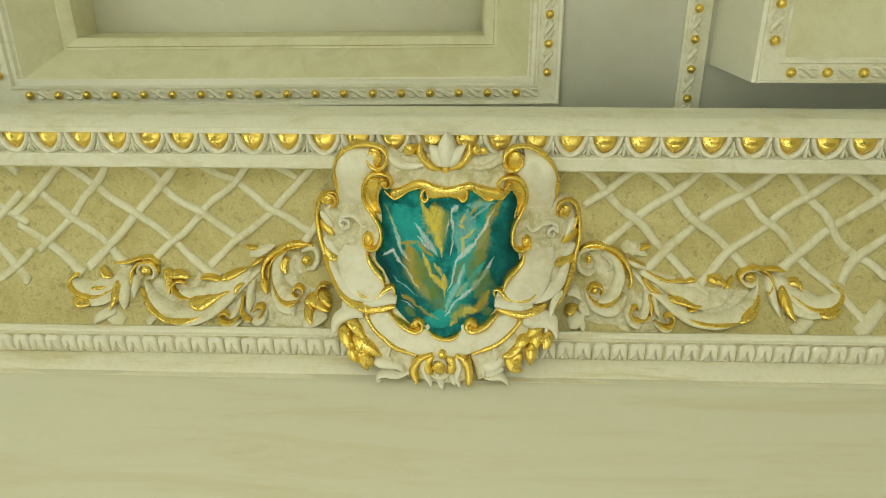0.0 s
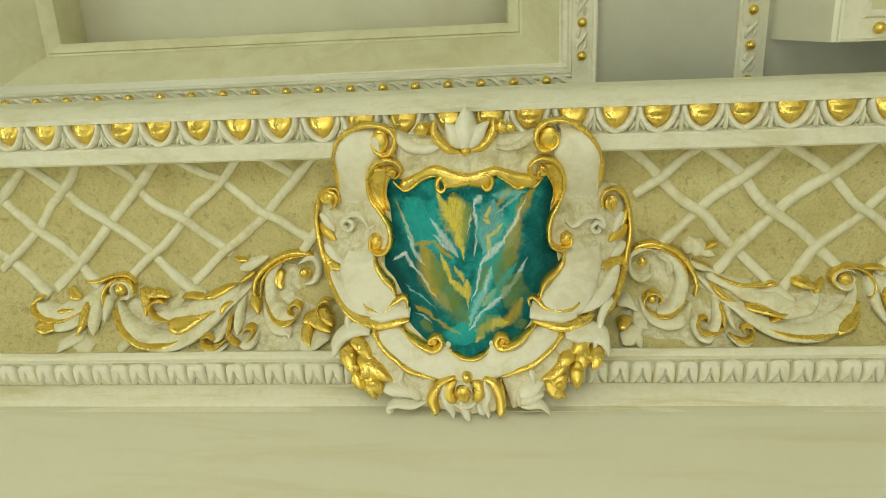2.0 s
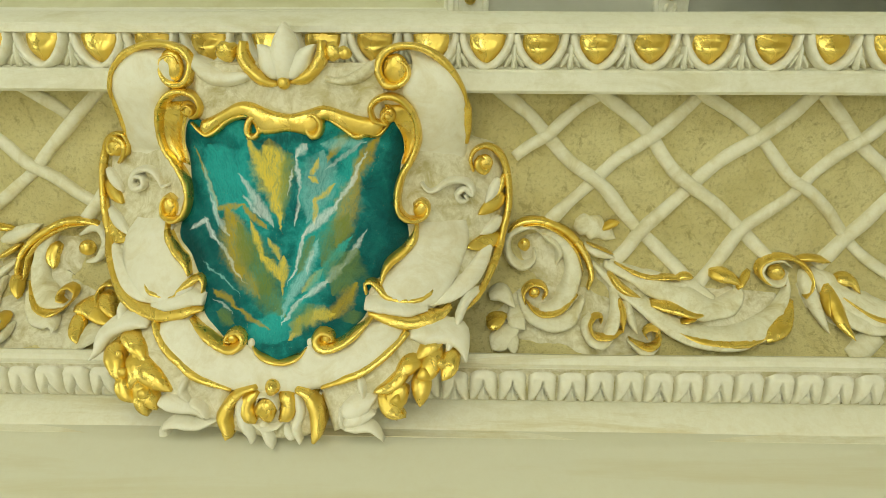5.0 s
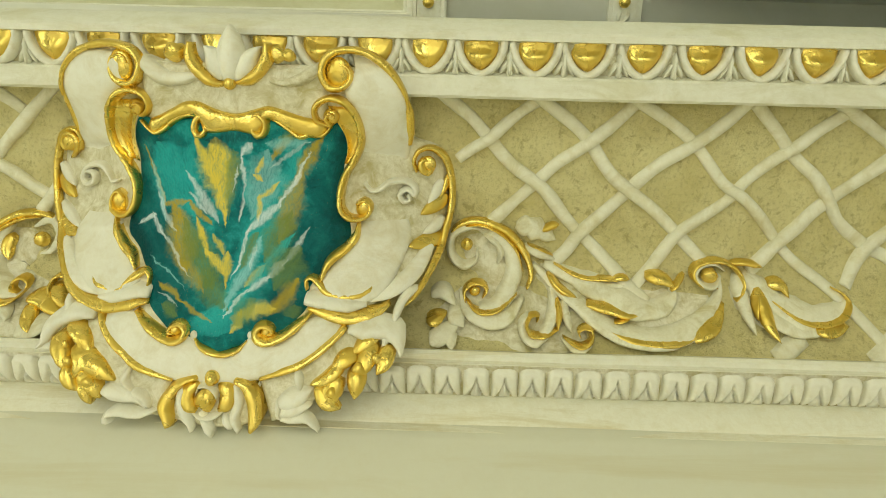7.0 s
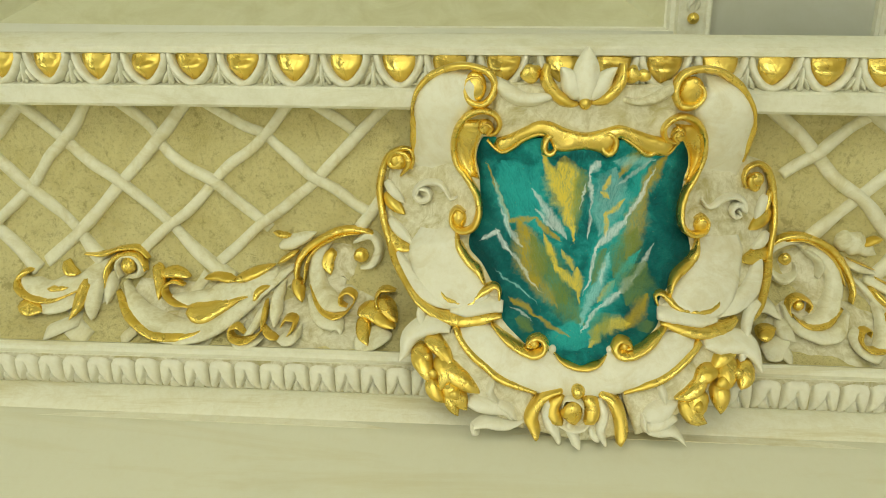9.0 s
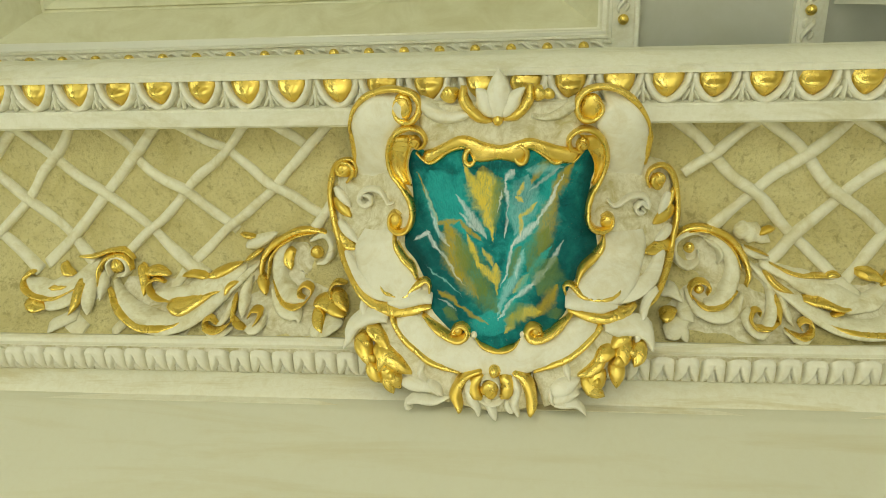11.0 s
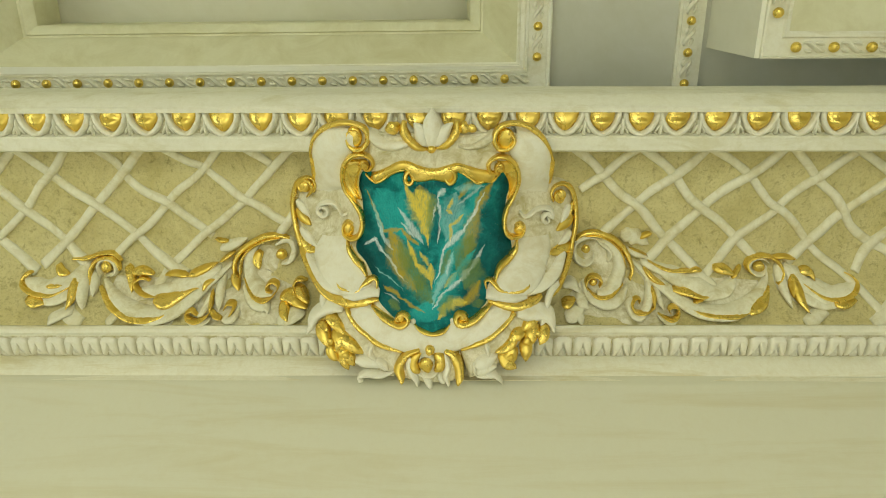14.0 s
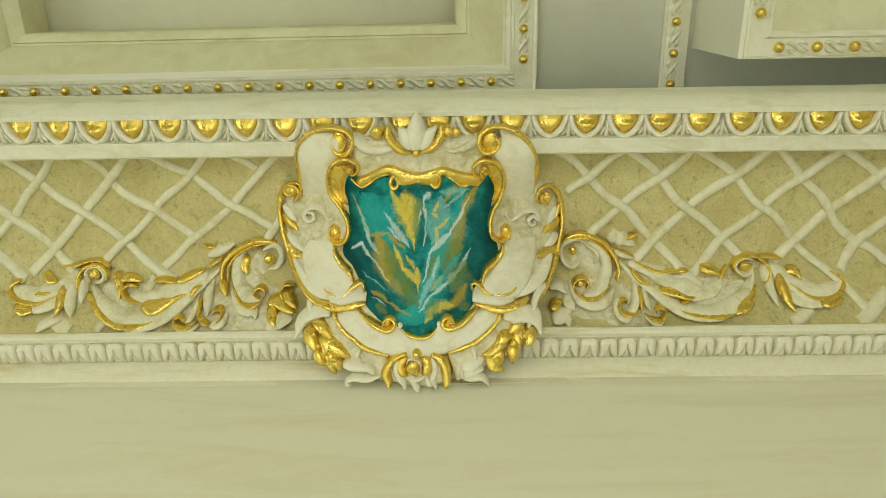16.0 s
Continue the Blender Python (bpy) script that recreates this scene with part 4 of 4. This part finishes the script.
knob("gilt_bud", cartouche, gold, 212, -193, 10, relief, flat=0.9, lumpy=0.35, lift=7)
knob("gilt_bud", cartouche, gold, 237, -180, 8, relief, flat=0.9, lumpy=0.35, lift=7)
strand("husk", cartouche, clean_plaster, [(-171, -145), (-195, -141), (-219, -149), (-233, -161), (-236, -174), (-243, -185)], 24, 15, relief, ridge=0.3, taper=(0.4, 0.2))
strand("husk", cartouche, clean_plaster, [(-221, -123), (-216, -134), (-211, -146)], 13, 14, relief)
strand("husk", cartouche, clean_plaster, [(193, -149), (214, -149), (238, -147), (257, -152), (265, -164), (269, -178)], 27, 16, relief, ridge=0.3, taper=(0.4, 0.2))
strand("husk", cartouche, clean_plaster, [(243, -152), (246, -161), (241, -168)], 14, 14, relief, leaf=True)
strand("husk", cartouche, clean_plaster, [(255, -144), (260, -128), (271, -112), (286, -105)], 13, 14, relief)
strand("petal", cartouche, clean_plaster, [(-104, -200), (-110, -216), (-97, -230)], 12, 12, relief, ridge=0.4, leaf=True, groove=0.15)
strand("petal", cartouche, clean_plaster, [(-140, -231), (-115, -234), (-89, -238), (-76, -251)], 21, 12, relief, ridge=0.4, leaf=True, groove=0.15)
strand("petal", cartouche, clean_plaster, [(-133, -262), (-114, -255), (-86, -258), (-59, -251)], 14, 12, relief, ridge=0.4, leaf=True, groove=0.15)
strand("petal", cartouche, clean_plaster, [(-97, -229), (-81, -237), (-71, -250)], 13, 12, relief, ridge=0.4, leaf=True, groove=0.15)
strand("petal", cartouche, clean_plaster, [(-132, -258), (-130, -266), (-122, -269)], 11, 12, relief, ridge=0.4, leaf=True, groove=0.15)
strand("petal", cartouche, clean_plaster, [(127, -197), (133, -212), (135, -223)], 13, 12, relief, ridge=0.4, leaf=True, groove=0.15)
strand("petal", cartouche, clean_plaster, [(106, -238), (127, -231), (151, -218)], 29, 12, relief, ridge=0.4, leaf=True, groove=0.15)
strand("petal", cartouche, clean_plaster, [(108, -250), (129, -244), (151, -238)], 19, 12, relief, ridge=0.4, leaf=True, groove=0.15)
strand("petal", cartouche, clean_plaster, [(110, -256), (142, -254), (154, -261), (163, -271)], 14, 12, relief, ridge=0.4, leaf=True, groove=0.15)
strand("petal", cartouche, clean_plaster, [(104, -233), (107, -252), (117, -256)], 10, 12, relief, ridge=0.4, leaf=True, groove=0.15)
# rose and shell under the foot
part("foot_ground", loft([(-40, -217), (-13, -219), (21, -221), (55, -216), (76, -219)],
                [(-46, -264), (-11, -270), (19, -273), (52, -270), (75, -264)], relief, -0.003, 0.004), patina_plaster, cartouche, "patinated ground behind the shell")
part("shell_rib", loft([(-4, -202), (-36, -212), (-54, -230), (-61, -247), (-51, -264), (-43, -276)],
                [(-1, -210), (-22, -217), (-37, -233), (-41, -248), (-37, -259), (-41, -276)], relief, 0.006, 0.01), gold, cartouche, "gilded shell rib")
part("shell_rib", loft([(41, -203), (62, -210), (77, -224), (83, -246), (83, -262), (71, -276)],
                [(35, -211), (51, -218), (60, -234), (64, -247), (66, -261), (68, -276)], relief, 0.006, 0.01), gold, cartouche, "gilded shell rib")
strand("shell_rib", cartouche, clean_plaster, [(-16, -215), (-29, -232), (-26, -249), (-16, -263), (-11, -276)], 16, 13, relief, taper=(0.5, 0.4))
strand("shell_rib", cartouche, clean_plaster, [(44, -217), (51, -238), (46, -257), (53, -275)], 14, 12, relief, taper=(0.5, 0.4))
strand("shell_rib", cartouche, clean_plaster, [(0, -251), (8, -265), (17, -282)], 14, 12, relief, taper=(0.6, 0.3))
strand("shell_rib", cartouche, clean_plaster, [(33, -253), (35, -262), (44, -271)], 11, 11, relief, taper=(0.6, 0.3))
strand("rose_petal", cartouche, gold, [(-6, -214), (-20, -226), (-20, -241), (-7, -251)], 23, 14, relief, "gilded rose petal")
strand("rose_petal", cartouche, gold, [(22, -214), (34, -225), (33, -240), (24, -249)], 23, 14, relief, "gilded rose petal")
strand("rose_petal", cartouche, clean_plaster, [(-8, -230), (-4, -219), (8, -216), (19, -223), (22, -235)], 6, 19, relief)
strand("rose_petal", cartouche, clean_plaster, [(-12, -253), (3, -257), (18, -256), (32, -248)], 6, 15, relief)
knob("rose_heart", cartouche, gold, 6, -235, 15, relief, flat=0.6, lift=8, squash=1.1, lumpy=0.3)
strand("rose_petal", cartouche, gold, [(0, -239), (1, -228), (10, -228), (13, -237), (6, -244)], 8, 19, relief)
knob("shell_knob", cartouche, gold, 13, -207, 10, relief, flat=1.2, lift=12, lumpy=0.25)

# ---- trailing foliage ----
def leafbed(x, z):
    return ground(x, z) + 0.004 + max(0.0, 0.35 * (-0.10 - z)) * 0.4


def goldbed(x, z):
    return leafbed(x, z) + 0.007


def spray(name, label, draw):
    """A trailing scroll: draw lays its cream strands, its gilding and its eyes."""
    ob = thing(name, FRIEZE, label, "foliage relief", "acanthus sprays beside the shield")

    def cream(kind, w, h, pts):
        if kind == "ground":
            strand("leaf_ground", ob, patina_plaster, pts, w, h, ground, "rough patinated plaster bed", soft=True)
            return
        strand(kind, ob, leaf_plaster, pts, w, h, leafbed, ridge=0.25, taper=(0.3, 0.25), groove=0.3 if w > 15 else 0.0, leaf=kind == "leaf", lobes=3 if kind == "leaf" and w > 30 else 0)

    def gilt(kind, w, h, pts):
        broad = kind == "leaf"
        strand("gilt_" + kind, ob, gold, pts, w, h * 0.75, goldbed, "gilded " + kind, taper=(0.35, 0.3), ridge=0.4 if broad else 0.1, leaf=broad, groove=0.25 if w > 14 else 0.0)

    def eye(x, z, r):
        knob("gilt_eye", ob, gold, x, z, r, leafbed, 0.9, 8, lumpy=0.2)
    draw(cream, gilt, eye)
    return ob


def spray_right(cream, gilt, eye):
    cream("ground", 79, 6, [(314, -174), (365, -159), (416, -158), (480, -175), (545, -179)])
    cream("ground", 66, 6, [(472, -103), (529, -130), (601, -155), (668, -154), (743, -140)])
    cream("ground", 74, 5, [(354, -64), (402, -92), (418, -132)])
    cream("ground", 52, 5, [(779, -112), (814, -139), (856, -157)])
    cream("stem", 28, 15, [(375, -42), (406, -54), (427, -75), (433, -103), (422, -132), (404, -149), (378, -151)])
    cream("volute", 14, 16, [(372, -72), (372, -89), (354, -99), (335, -88), (329, -66), (338, -48), (362, -39), (388, -46)])
    cream("crescent", 14, 19, [(382, -49), (406, -65), (411, -80), (406, -94)])
    cream("lower_curl", 21, 14, [(349, -133), (359, -154), (382, -164), (407, -166), (428, -158), (447, -138)])
    cream("leaf", 37, 12, [(434, -34), (462, -39), (498, -56)])
    cream("leaf", 18, 14, [(450, -67), (472, -77), (498, -85)])
    cream("stem", 24, 14, [(463, -93), (496, -122), (536, -145), (565, -164), (603, -177), (651, -180), (695, -171), (730, -153), (755, -126), (758, -102)])
    cream("leaf", 35, 15, [(519, -109), (573, -126), (620, -145), (657, -146), (683, -129), (676, -108)])
    cream("leaf", 23, 12, [(481, -93), (523, -108), (569, -120), (612, -118)])
    cream("stalk", 16, 14, [(490, -117), (495, -144), (486, -169), (469, -181)])
    cream("stalk", 14, 13, [(510, -137), (513, -157), (520, -175)])
    cream("volute", 12, 12, [(483, -182), (463, -187), (448, -181), (445, -168), (455, -157)])
    cream("volute", 10, 12, [(505, -183), (525, -192), (549, -188)])
    cream("volute", 10, 16, [(760, -99), (749, -114), (730, -113), (719, -100), (728, -86), (749, -82), (767, -93)])
    cream("leaf", 23, 13, [(786, -97), (791, -133), (801, -171)])
    cream("leaf", 21, 15, [(303, -138), (322, -134), (342, -150)])
    cream("leaf", 26, 13, [(331, -157), (346, -164), (356, -174)])
    cream("leaf", 24, 12, [(304, -189), (327, -182), (348, -172)])
    cream("leaf", 21, 12, [(331, -180), (337, -189), (338, -199)])
    gilt("rim", 14, 13, [(329, -56), (340, -38), (363, -29), (390, -32), (421, -46), (443, -68), (456, -91), (460, -110), (453, -126)])
    gilt("rim", 6, 17, [(353, -37), (383, -35), (415, -51), (437, -75), (447, -103)])
    gilt("volute", 8, 15, [(357, -145), (355, -131), (367, -121), (382, -121), (390, -129), (383, -139)])
    gilt("rim", 7, 16, [(358, -141), (370, -152), (386, -156), (408, -152), (426, -140), (437, -132)])
    gilt("tip", 12, 12, [(476, -41), (488, -33), (501, -29)])
    gilt("rim", 4, 14, [(453, -62), (472, -69), (494, -78)])
    gilt("rim", 10, 12, [(574, -169), (602, -178), (642, -182), (683, -180), (712, -172)])
    gilt("leaf", 21, 13, [(703, -176), (739, -159), (759, -134)])
    gilt("rim", 7, 14, [(496, -90), (524, -103), (549, -109), (584, -109), (611, -110)])
    gilt("tip", 11, 12, [(588, -111), (601, -106), (615, -108)])
    gilt("leaf", 13, 15, [(486, -104), (505, -124), (531, -134)])
    gilt("leaf", 12, 14, [(498, -135), (502, -153), (499, -173)])
    gilt("volute", 6, 15, [(467, -164), (471, -157), (460, -157), (452, -166), (455, -176), (467, -179), (484, -177), (499, -171)])
    gilt("volute", 6, 15, [(533, -179), (530, -173), (539, -168), (551, -171), (548, -182), (534, -188), (519, -185), (506, -179)])
    gilt("leaf", 15, 16, [(545, -141), (578, -146), (606, -152), (631, -150)])
    gilt("tip", 5, 13, [(586, -162), (610, -157)])
    gilt("leaf", 21, 14, [(641, -103), (670, -107), (688, -119)])
    gilt("tip", 8, 13, [(679, -122), (691, -111), (702, -97)])
    gilt("rim", 9, 17, [(752, -115), (730, -114), (716, -102), (718, -89), (736, -79), (762, -78), (783, -88), (794, -105), (791, -119), (778, -131)])
    gilt("tip", 10, 13, [(773, -80), (800, -79), (824, -84)])
    gilt("leaf", 26, 15, [(812, -112), (819, -139), (824, -159), (833, -176)])
    gilt("leaf", 10, 15, [(813, -120), (808, -136), (807, -153)])
    gilt("leaf", 19, 15, [(298, -166), (311, -165), (329, -158)])
    cream("leaf", 38, 14, [(797, -98), (838, -131), (882, -148), (927, -144), (954, -125)])
    cream("leaf", 25, 12, [(815, -148), (865, -161), (912, -165)])
    gilt("rim", 8, 15, [(834, -129), (869, -150), (904, -155), (938, -146), (954, -129), (947, -117), (930, -109)])
    gilt("leaf", 19, 11, [(892, -162), (921, -160), (944, -155)])
    gilt("leaf", 19, 11, [(831, -107), (853, -109), (862, -125)])
    eye(356, -66, 10)
    eye(742, -100, 13)
    eye(371, -131, 8)


def spray_left(cream, gilt, eye):
    cream("ground", 80, 6, [(-270, -185), (-332, -174), (-388, -169), (-444, -189), (-516, -191)])
    cream("ground", 72, 6, [(-450, -114), (-508, -145), (-574, -167), (-650, -166), (-719, -143)])
    cream("ground", 70, 5, [(-349, -77), (-384, -112), (-376, -149)])
    cream("ground", 57, 5, [(-755, -129), (-792, -152), (-845, -161)])
    cream("stem", 28, 15, [(-388, -60), (-406, -83), (-409, -109), (-397, -137), (-376, -152), (-347, -158)])
    cream("volute", 17, 16, [(-349, -64), (-321, -51), (-307, -65), (-307, -83), (-317, -99), (-335, -104)])
    cream("leaf", 25, 13, [(-476, -75), (-443, -63), (-415, -51)])
    cream("stem", 27, 14, [(-450, -106), (-476, -126), (-503, -145), (-528, -166), (-557, -183), (-597, -193), (-640, -190), (-681, -178), (-716, -157), (-737, -135)])
    cream("leaf", 34, 14, [(-474, -113), (-521, -135), (-564, -148), (-608, -156), (-650, -152)])
    cream("stalk", 19, 14, [(-461, -126), (-468, -151), (-460, -182)])
    cream("stalk", 14, 12, [(-486, -158), (-494, -183), (-505, -192)])
    cream("volute", 14, 12, [(-450, -196), (-425, -194), (-419, -179)])
    cream("volute", 11, 11, [(-525, -199), (-499, -204), (-475, -197)])
    cream("volute", 12, 15, [(-736, -129), (-716, -125), (-715, -111), (-730, -98), (-750, -99), (-758, -112), (-747, -131)])
    cream("leaf", 27, 13, [(-786, -126), (-784, -156), (-767, -184)])
    cream("leaf", 19, 13, [(-763, -122), (-759, -144), (-753, -165)])
    cream("lower_curl", 21, 12, [(-416, -143), (-388, -169), (-358, -177), (-350, -187)])
    cream("leaf", 25, 12, [(-311, -204), (-298, -191), (-269, -188)])
    cream("leaf", 19, 12, [(-326, -192), (-313, -198), (-312, -207)])
    gilt("rim", 14, 13, [(-306, -58), (-321, -46), (-344, -42), (-373, -45), (-402, -59), (-426, -76), (-440, -95), (-442, -115), (-432, -135)])
    gilt("leaf", 19, 14, [(-443, -121), (-434, -135), (-423, -151)])
    gilt("rim", 7, 17, [(-335, -47), (-369, -52), (-407, -72), (-426, -97), (-426, -128)])
    gilt("leaf", 23, 8, [(-382, -78), (-392, -94), (-383, -114)])
    gilt("rim", 7, 16, [(-415, -128), (-400, -149), (-386, -161), (-366, -167), (-349, -162), (-338, -151)])
    gilt("volute", 8, 15, [(-338, -151), (-337, -141), (-351, -135), (-361, -141), (-359, -151), (-348, -154)])
    gilt("tip", 10, 11, [(-486, -50), (-474, -55), (-457, -56)])
    gilt("tip", 10, 13, [(-476, -100), (-458, -89), (-443, -80)])
    gilt("rim", 12, 13, [(-566, -180), (-588, -192), (-622, -196), (-656, -194), (-690, -183), (-719, -168), (-743, -146)])
    gilt("leaf", 28, 16, [(-611, -165), (-583, -168), (-559, -160), (-527, -150)])
    gilt("rim", 8, 14, [(-619, -162), (-577, -161), (-543, -153), (-515, -147)])
    gilt("tip", 13, 13, [(-597, -125), (-575, -122), (-543, -127)])
    gilt("leaf", 18, 15, [(-543, -125), (-516, -117), (-481, -103)])
    gilt("volute", 7, 15, [(-630, -136), (-649, -131), (-663, -138), (-656, -150), (-635, -159), (-609, -162)])
    gilt("leaf", 19, 11, [(-690, -109), (-675, -131), (-666, -156)])
    gilt("leaf", 17, 11, [(-676, -121), (-651, -119), (-624, -125)])
    gilt("leaf", 15, 14, [(-504, -151), (-499, -138), (-482, -132)])
    gilt("rim", 8, 14, [(-484, -150), (-481, -171), (-479, -185)])
    gilt("volute", 7, 15, [(-478, -184), (-487, -193), (-505, -198), (-525, -194), (-530, -185), (-521, -182), (-505, -189)])
    gilt("rim", 7, 14, [(-480, -180), (-467, -189), (-449, -194)])
    gilt("volute", 8, 15, [(-449, -181), (-444, -171), (-428, -172), (-430, -183), (-435, -190)])
    gilt("leaf", 24, 16, [(-328, -160), (-307, -158), (-286, -167), (-264, -177)])
    gilt("leaf", 23, 14, [(-323, -166), (-314, -181), (-302, -196)])
    gilt("volute", 8, 16, [(-293, -160), (-301, -143), (-293, -131), (-271, -132)])
    gilt("leaf", 21, 15, [(-297, -144), (-278, -156), (-262, -170)])
    gilt("rim", 10, 16, [(-704, -119), (-715, -101), (-732, -93), (-754, -96), (-768, -106), (-772, -122), (-765, -143)])
    gilt("rim", 9, 12, [(-820, -97), (-786, -96), (-757, -87), (-726, -85), (-704, -101)])
    gilt("leaf", 23, 16, [(-803, -131), (-801, -154), (-800, -170), (-803, -183)])
    gilt("leaf", 16, 11, [(-852, -108), (-841, -122), (-821, -127)])
    cream("leaf", 35, 14, [(-775, -109), (-813, -139), (-860, -152), (-909, -143), (-924, -131)])
    cream("leaf", 25, 12, [(-799, -156), (-844, -169), (-883, -168)])
    gilt("rim", 8, 15, [(-808, -147), (-848, -161), (-888, -159), (-920, -147), (-926, -132), (-911, -123)])
    gilt("tip", 11, 13, [(-865, -147), (-827, -144)])
    gilt("leaf", 22, 10, [(-902, -167), (-856, -175)])
    gilt("tip", 11, 12, [(-926, -139), (-920, -127), (-905, -123)])
    eye(-334, -84, 13)
    eye(-737, -113, 13)


spray("acanthus_spray", "cream and gilded acanthus scroll trailing to a leafy tip", spray_right)
spray("acanthus_spray", "cream and gilded acanthus scroll trailing to a curled leafy tip", spray_left)


# ---- coffers of the ceiling ----
def rect_frame(profile, x0, x1, z0, z1, low=1.0):
    """A mitred frame: profile of (inset, depth towards the room) from its outer edge inwards."""
    bm = bmesh.new()
    rings = [[bm.verts.new((x, -d, z)) for x, z in ((x0 + i, z0 + i * low), (x1 - i, z0 + i * low), (x1 - i, z1 - i), (x0 + i, z1 - i))] for i, d in profile]
    for a, b in zip(rings, rings[1:]):
        for j in range(4):
            q = (j + 1) % 4
            bm.faces.new((a[j], a[q], b[q], b[j]))
    return bm


def twist_mesh():
    bm = bmesh.new()

    def flat(x, z):
        return 0.0
    band(bm, [(-24, 9), (-14, 10), (0, 0), (14, -10), (24, -9)], 0.011, 0.010, flat, 0.2)
    band(bm, [(-22, -4), (-12, -9), (-3, -8)], 0.009, 0.007, flat, 0.2)
    band(bm, [(22, 4), (12, 9), (3, 8)], 0.009, 0.007, flat, 0.2)
    return bm


def bead_mesh():
    bm = bmesh.new()
    bmesh.ops.create_uvsphere(bm, u_segments=14, v_segments=9, radius=0.0115, matrix=Matrix.Translation((0, -0.006, 0)))
    return bm


twist_me = first_mesh("leaf_twist", twist_mesh(), white_plaster)
bead_me = first_mesh("gilt_bead", bead_mesh(), gold)


def beads(parent, start, end, y, pitch, phase=0.5):
    """Gilded beads and twisted leaves in turn between two points (x, z) of a moulding."""
    a, b = Vector((start[0], 0, start[1])), Vector((end[0], 0, end[1]))
    run = (b - a).length
    way = (b - a) / run
    turn = -math.degrees(math.atan2(way.z, way.x))
    for k in range(int(run / pitch)):
        for me, name, u in ((bead_me, "gilt_bead", k + phase), (twist_me, "leaf_twist", k + phase + 0.5)):
            if u * pitch < run:
                p = a + way * u * pitch
                piece(name, me, parent, Matrix.Translation((p.x, y, p.z)) @ pose(0, 0, 0, 0, turn, 0) @ pose(0, 0, 0, 0, rnd.uniform(-4, 4), 0))


CX0, CX1, CZ0, CZ1 = -1.258, 0.305, -0.268, 0.83
coffer = thing("coffer_frame", COFFER @ pose(0.3, 0, -0.263) @ pose(0, 0, 0, 0, -0.45, 0) @ pose(-0.3, 0, 0.263), "cream moulded coffer frame edged with gilded beads", "ceiling frame", kind="structure")
sharp(part("frame_moulding", rect_frame([(0, -0.01), (0, 0.010), (0.004, 0.013), (0.010, 0.011), (0.013, 0.006), (0.058, 0.006), (0.060, 0.012), (0.066, 0.012), (0.069, 0.0), (0.078, -0.002), (0.082, -0.014), (0.086, -0.016)], CX0, CX1, CZ0, CZ1, 0.84), white_plaster, coffer), 30)
sharp(part("frame_slope", rect_frame([(0.086, -0.016), (0.160, -0.098), (0.166, -0.112), (0.172, -0.114), (0.176, -0.108), (0.192, -0.116), (0.2015, -0.128), (0.2015, -0.26)], CX0, CX1, CZ0, CZ1, 0.84), coffer_paint, coffer, "olive-tinged sloping band"), 30)
beads(coffer, (CX0 + 0.036, CZ0 + 0.033), (CX1 - 0.036, CZ0 + 0.033), -0.006, 0.0785, 0.95)
beads(coffer, (CX1 - 0.036, CZ0 + 0.033), (CX1 - 0.036, CZ1 - 0.036), -0.006, 0.0750, 0.72)
beads(coffer, (CX0 + 0.036, CZ0 + 0.033), (CX0 + 0.036, CZ1 - 0.036), -0.006, 0.0750, 0.72)
bm = bmesh.new()
box(bm, CX0, CX1, 0.26, 0.30, CZ0, CZ1)
part("coffer_panel", bm, plain_white, coffer, "plain white panel deep in the coffer")

rib = thing("ceiling_rib", COFFER, "cream ceiling rib strung with gilded beads", "ceiling rib", kind="structure")
bm = bmesh.new()
sharp(part("rib_body", (lambda b: (box(b, 0.624, 0.690, -0.014, 0.01, -0.5, 2.0), box(b, 0.631, 0.677, -0.018, -0.013, -0.5, 2.0), b)[2])(bm), white_plaster, rib))
beads(rib, (0.652, -0.483), (0.652, 1.6), -0.018, 0.0775, 0.03)

drop = thing("dropped_coffer", COFFER, "cream box coffer standing proud with gilded bead border", "ceiling box", kind="structure")
DX0, DX1, DZ0, DZ1, DF = 0.707, 2.3, -0.160, 1.1, 0.29
bm = bmesh.new()
box(bm, DX0, DX1, -DF + 0.004, 0.01, DZ0, DZ1)
sharp(part("box_body", bm, plain_white, drop))
sharp(part("frame_moulding", rect_frame([(0.0, DF - 0.01), (0.0, DF + 0.004), (0.004, DF + 0.006), (0.006, DF), (0.042, DF), (0.046, DF + 0.006), (0.052, DF + 0.004), (0.056, DF + 0.0), (0.06, DF - 0.002)], DX0 + 0.010, DX1, DZ0, DZ1), white_plaster, drop), 30)
part("box_panel", rect_frame([(0.055, DF - 0.001), (0.09, DF + 0.0015), (0.5, DF + 0.002)], DX0 + 0.010, DX1, DZ0, DZ1), coffer_paint, drop, "olive-tinged flat panel")
beads(drop, (DX0 + 0.034, DZ0 + 0.024), (DX1 - 0.04, DZ0 + 0.024), -DF, 0.0838, 0.60)
beads(drop, (DX0 + 0.034, DZ0 + 0.024), (DX0 + 0.034, DZ1 - 0.04), -DF, 0.0795, 0.90)
